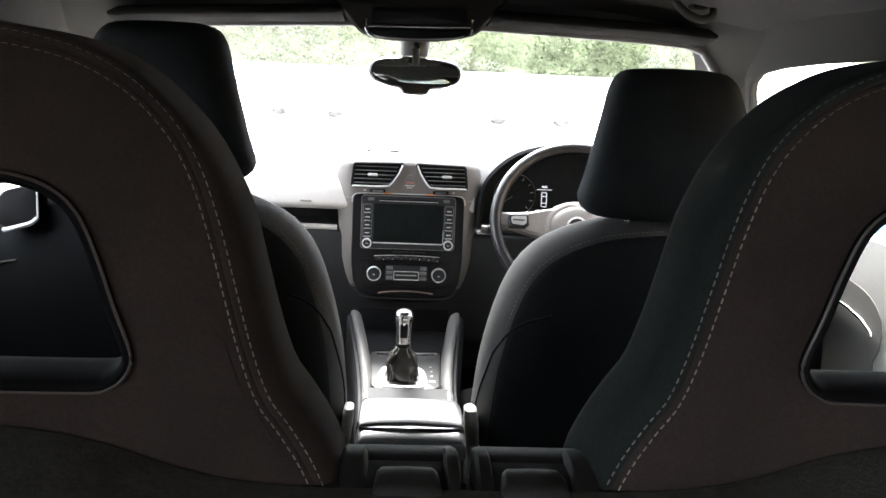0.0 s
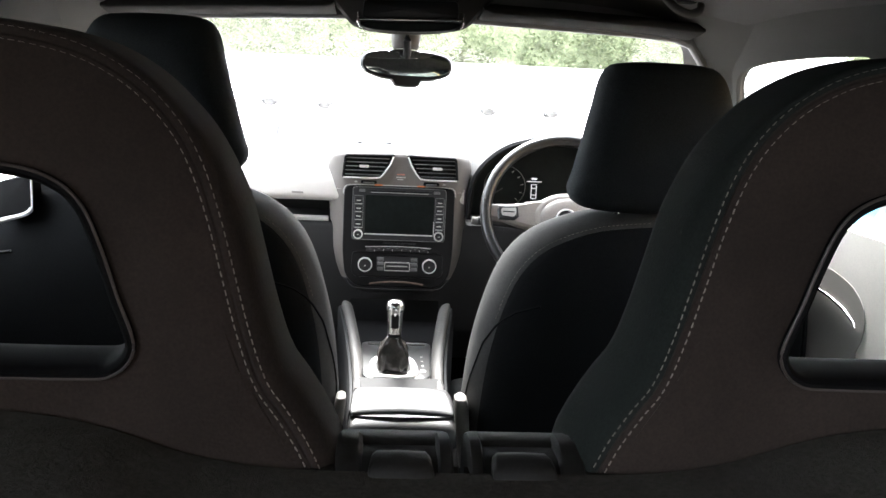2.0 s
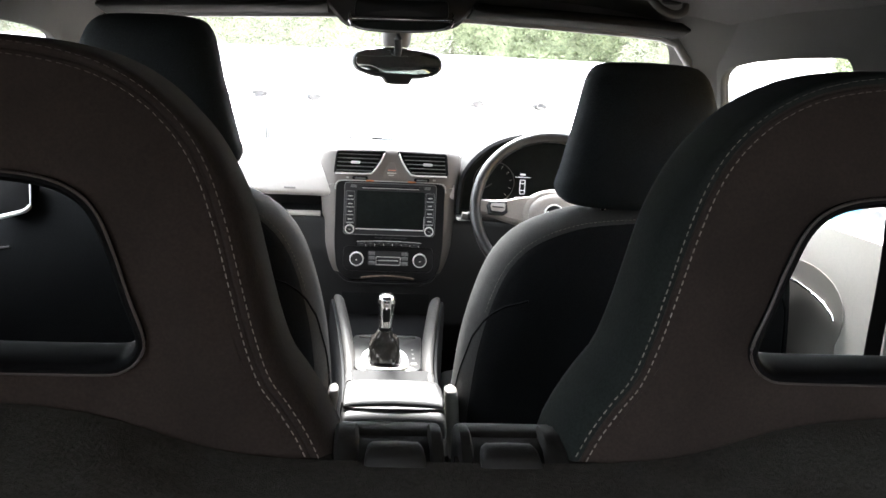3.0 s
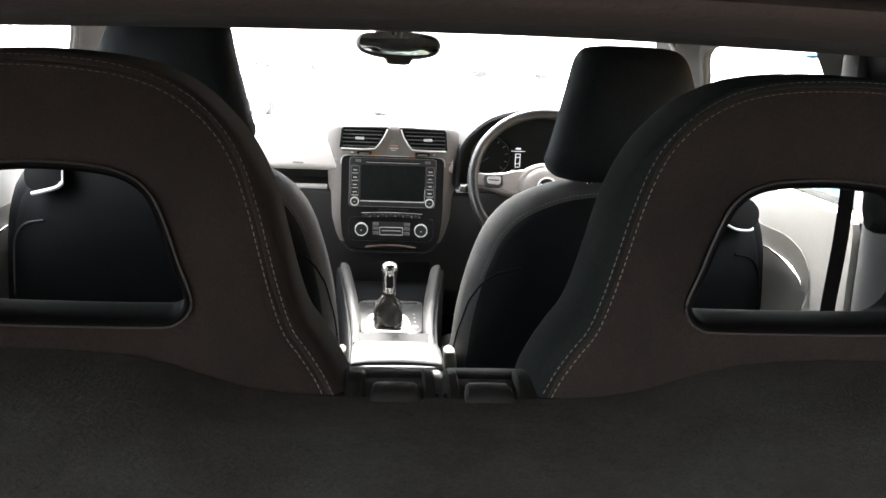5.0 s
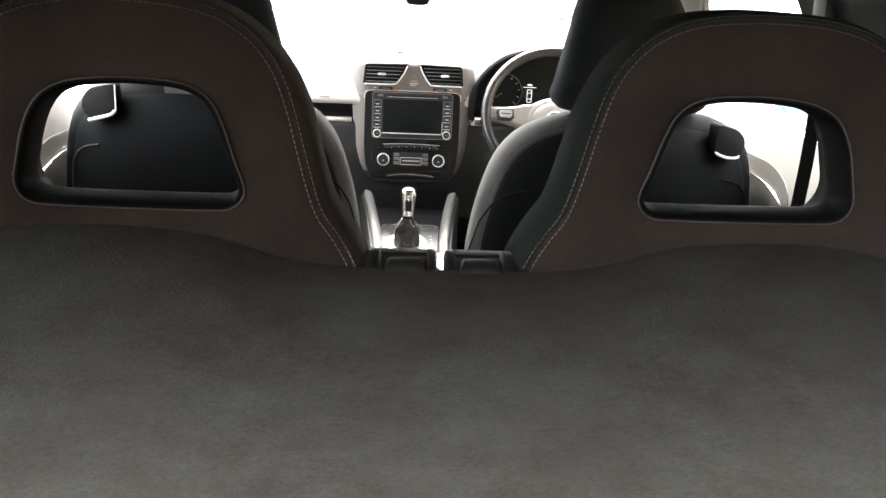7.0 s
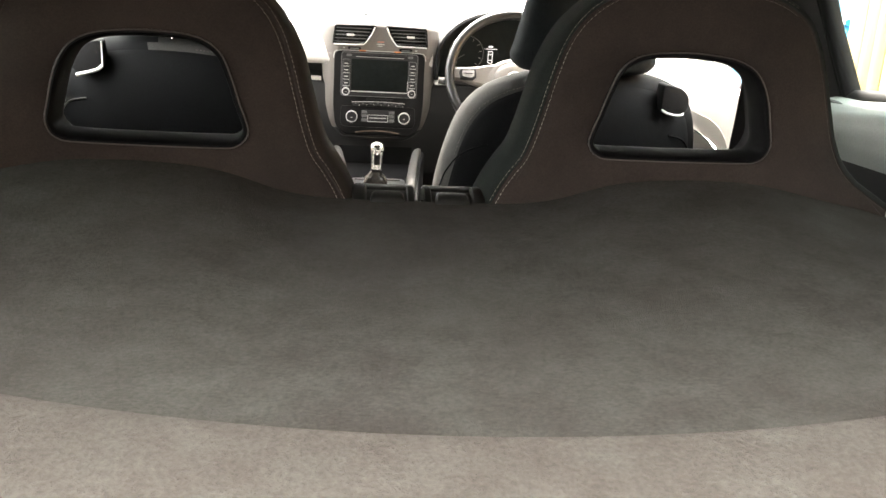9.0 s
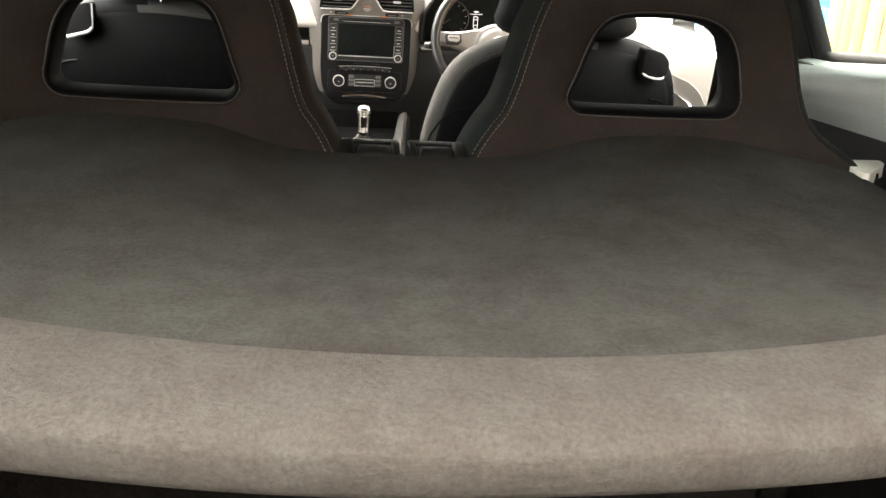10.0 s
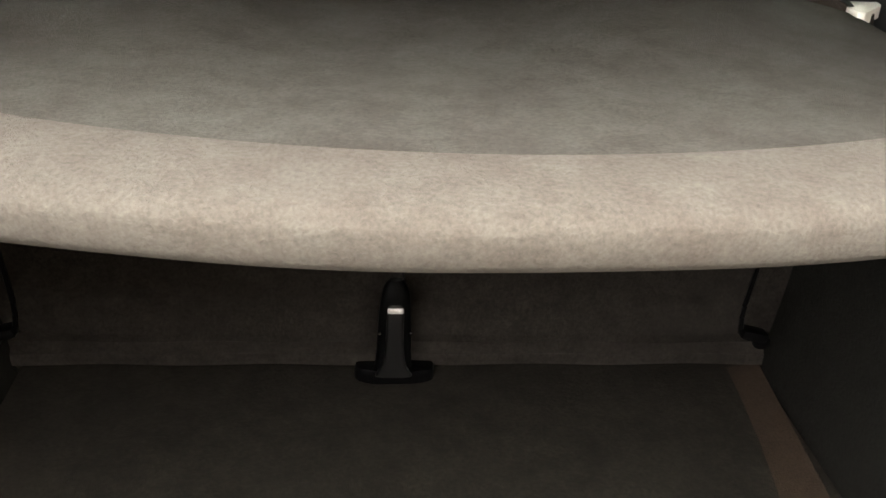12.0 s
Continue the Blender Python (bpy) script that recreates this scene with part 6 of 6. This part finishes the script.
def parked_car(at, paint, label, group="parked cars"):
    """A hatchback whose nose points to -y."""
    x0, y0 = at
    car = thing("parked_car", (x0, y0 + 2.0, 0), label, "car", group)
    st = ((0.0, 0.62, 0.30, 0.55), (0.06, 0.78, 0.22, 0.68), (0.3, 0.86, 0.20, 0.80), (0.9, 0.88, 0.20, 0.92), (1.15, 0.885, 0.2, 0.97), (2.2, 0.89, 0.2, 0.98), (3.3, 0.88, 0.2, 1.0), (3.9, 0.84, 0.24, 0.98), (4.1, 0.74, 0.32, 0.9))
    part("body", loft([[(x0 + a * w, y0 + y, z) for a, z in ((-0.92, lo), (-1, lo + 0.1), (-1, hi - 0.18), (-0.93, hi - 0.04), (-0.7, hi), (0, hi + 0.025), (0.7, hi), (0.93, hi - 0.04), (1, hi - 0.18), (1, lo + 0.1), (0.92, lo))] for y, w, lo, hi in st]), paint, car, "car body")
    gh = ((1.05, 0.74, 0.97), (1.35, 0.70, 1.12), (1.75, 0.64, 1.30), (2.1, 0.62, 1.36), (2.9, 0.61, 1.37), (3.5, 0.60, 1.28), (3.85, 0.62, 1.08), (3.95, 0.66, 0.97))
    part("cabin_glass", loft([[(x0 + a, y0 + y, z) for a, z in ((-0.80, 0.95), (-w - 0.02, max(0.96, hi - 0.05)), (-w + 0.08, hi), (w - 0.08, hi), (w + 0.02, max(0.96, hi - 0.05)), (0.80, 0.95))] for y, w, hi in gh]), CAR_GLASS, car, "cabin glass toned pale for sky glare")
    part("roof", sheet(lambda u, v: (x0 + u * 0.60, y0 + 1.8 + 1.6 * v, 1.335 + 0.06 * math.sin(math.pi * v) - 0.03 * u * u), span(-1, 1, 8), span(0, 1, 8), 0.02), paint, car, "painted roof")
    for s in (-1, 1):
        part("pillar", tube([(x0 + s * 0.80, y0 + 1.0, 0.97), (x0 + s * 0.70, y0 + 1.45, 1.17), (x0 + s * 0.61, y0 + 1.85, 1.33)], 0.035, 8), paint, car, "painted pillar")
        part("door_mirror", loft([[(x0 + s * (0.98 + 0.10 * k * math.cos(a)), y0 + yy, 0.985 + 0.06 * k * math.sin(a)) for a in [2 * math.pi * j / 14 for j in range(14)]] for yy, k in ((1.18, 0.6), (1.21, 0.95), (1.30, 1.0), (1.32, 0.9))]), PLASTIC, car, "black door mirror")
        part("headlamp", loft([[(x0 + s * (0.62 + 0.16 * k * math.cos(a)), y0 + yy, 0.64 + 0.06 * k * math.sin(a)) for a in [2 * math.pi * j / 16 for j in range(16)]] for yy, k in ((0.12, 1.0), (0.06, 0.9), (0.045, 0.5))]), LAMP, car, "clear headlamp")
        for yw in (0.78, 3.35):
            wl = part("wheel", loft([[(x0 + s * xx, y0 + yw + r * math.cos(a), 0.31 + r * math.sin(a)) for a in [2 * math.pi * j / 24 for j in range(24)]] for xx, r in ((0.70, 0.27), (0.72, 0.31), (0.87, 0.31), (0.895, 0.28), (0.895, 0.2))]), TYRE, car, "black tyre")
            part("rim", loft([[(x0 + s * xx, y0 + yw + r * math.cos(a), 0.31 + r * math.sin(a)) for a in [2 * math.pi * j / 20 for j in range(20)]] for xx, r in ((0.88, 0.205), (0.90, 0.2), (0.89, 0.1))]), SILVER, wl, "silver wheel rim")
    part("grille", box((0.9, 0.05, 0.10), (x0, y0 + 0.03, 0.50), 0.02), MID_GREY, car, "grey grille")
    pl_ = part("number_plate", box((0.5, 0.02, 0.11), (x0, y0 - 0.005, 0.38), 0.004), MARKING, car, "pale number plate")
    part("plate_bar", box((0.40, 0.004, 0.05), (x0, y0 - 0.016, 0.38), 0.001), PLASTIC, pl_, "dark bar")
    return car


first = parked_car((0.32, 9.9), BODY_WHITE, "white hatchback parked nose-on across the car park")
first.location.z = GROUND_Z
for dx, dy in ((-2.65, 0.3), (2.75, 0.1), (-5.4, 0.2), (5.5, 0.4)):
    c = copy_thing(first, Matrix.Translation((0.32 + dx, 11.9 + dy, GROUND_Z)))
parked_car((4.75, 5.6), BODY_BLUE, "teal blue car parked beyond the wooden fence", "blue parked cars").location.z = GROUND_Z


def leaf_mass(n, place, size):
    verts, faces = [], []
    for i in range(n):
        c = Vector(place())
        r = size * random.uniform(0.6, 1.4)
        e = Euler((random.uniform(-0.9, 0.9), random.uniform(-0.9, 0.9), random.uniform(0, 6.28))).to_matrix()
        k = len(verts)
        for q in ((-1, 0, 0), (0, -0.5, 0.12), (1, 0, 0), (0, 0.5, 0.12)):
            verts.append(c + e @ (Vector(q) * r))
        faces += [(k, k + 1, k + 2), (k, k + 2, k + 3)]
    bm = bmesh.new()
    me = bpy.data.meshes.new("tmp")
    me.from_pydata([tuple(v) for v in verts], [], faces)
    bm.from_mesh(me)
    bpy.data.meshes.remove(me)
    return bm


def hedge_top(u):
    return 3.6 + 0.5 * noise.noise(Vector((u * 0.35, 3.1, 0))) + 0.35 * noise.noise(Vector((u * 1.3, 7.7, 0)))


def hedge(name, along, label, ua, ub):
    hd = thing(name, along(0, 0, 0), label, "hedge", kind="stuff")
    core = [[along(u, w, z) for w, z in ((-0.45, -0.2), (-0.5, 1.4), (-0.35, hedge_top(u) - 0.5), (0.35, hedge_top(u) - 0.5), (0.5, 1.4), (0.45, -0.2))] for u in span(ua, ub, 40)]
    part("twigs", loft(core), TWIG, hd, "pale green inner twigs")

    def place():
        u = random.uniform(ua, ub)
        z = random.uniform(0.15, 1) ** 0.8 * hedge_top(u)
        bulge = 0.62 + 0.35 * noise.noise(Vector((u * 0.9, z * 1.1, 1.7)))
        w = -bulge + random.uniform(-0.12, 0.25) if random.random() < 0.8 else random.uniform(-bulge, bulge)
        return along(u, w, z + random.uniform(-0.1, 0.1))
    part("leaves", leaf_mass(60000, place, 0.042), LEAF, hd, "mid-green leaves", smooth=0)


hedge("hedge", lambda u, w, z: (u, 17.6 + w, z), "tall dense green hedge behind the parked cars", -16, 6.8)
hedge("side_hedge", lambda u, w, z: (13.0 + w, 4 + u, z), "tall dense green hedge along the side of the car park", -10, 21)

# Unseen panel added behind the car to hold back low sky light.
solo("rear_sky_block", box((24, 0.25, 3.2), (10.5, -4.4, 1.4), 0.01), SKY_BLOCK, "unseen dark panel added behind the car to block sky", "wall", kind="structure")
# Added wall stands for the white glare and car roofs under the hedge.
solo("glare_wall", box((44, 0.25, 1.64), (0, 16.3, 0.62), 0.01), WALL_PALE, "pale wall added for the glare below the hedge", "wall", kind="structure")
# wooden fence beside the car: boards on two rails
fence = thing("fence", (1.95, 1.0, GROUND_Z), "yellow pine board fence beside the car", "fence")
for z in (0.35, 1.05, 1.65):
    part("rail", box((0.05, 5.2, 0.08), (2.02, 0.26, z), 0.004), FENCE, fence, "pine rail")
part("post", box((0.10, 0.10, 2.15), (2.03, 2.80, 0.875), 0.006), FENCE, fence, "square pine post")
random.seed(5)
y = 2.82
i = 0
while y > -2.3:
    w = random.choice((0.095, 0.12, 0.12, 0.145))
    part("board", box((0.022, w - 0.006, 1.98 + random.uniform(-0.01, 0.01)), (1.96 + random.uniform(-0.003, 0.003), y - w / 2, 0.83), 0.003, rot=(0, 0, random.uniform(-1.2, 1.2))), FENCE if i % 3 else FENCE_B, fence)
    y -= w
    i += 1
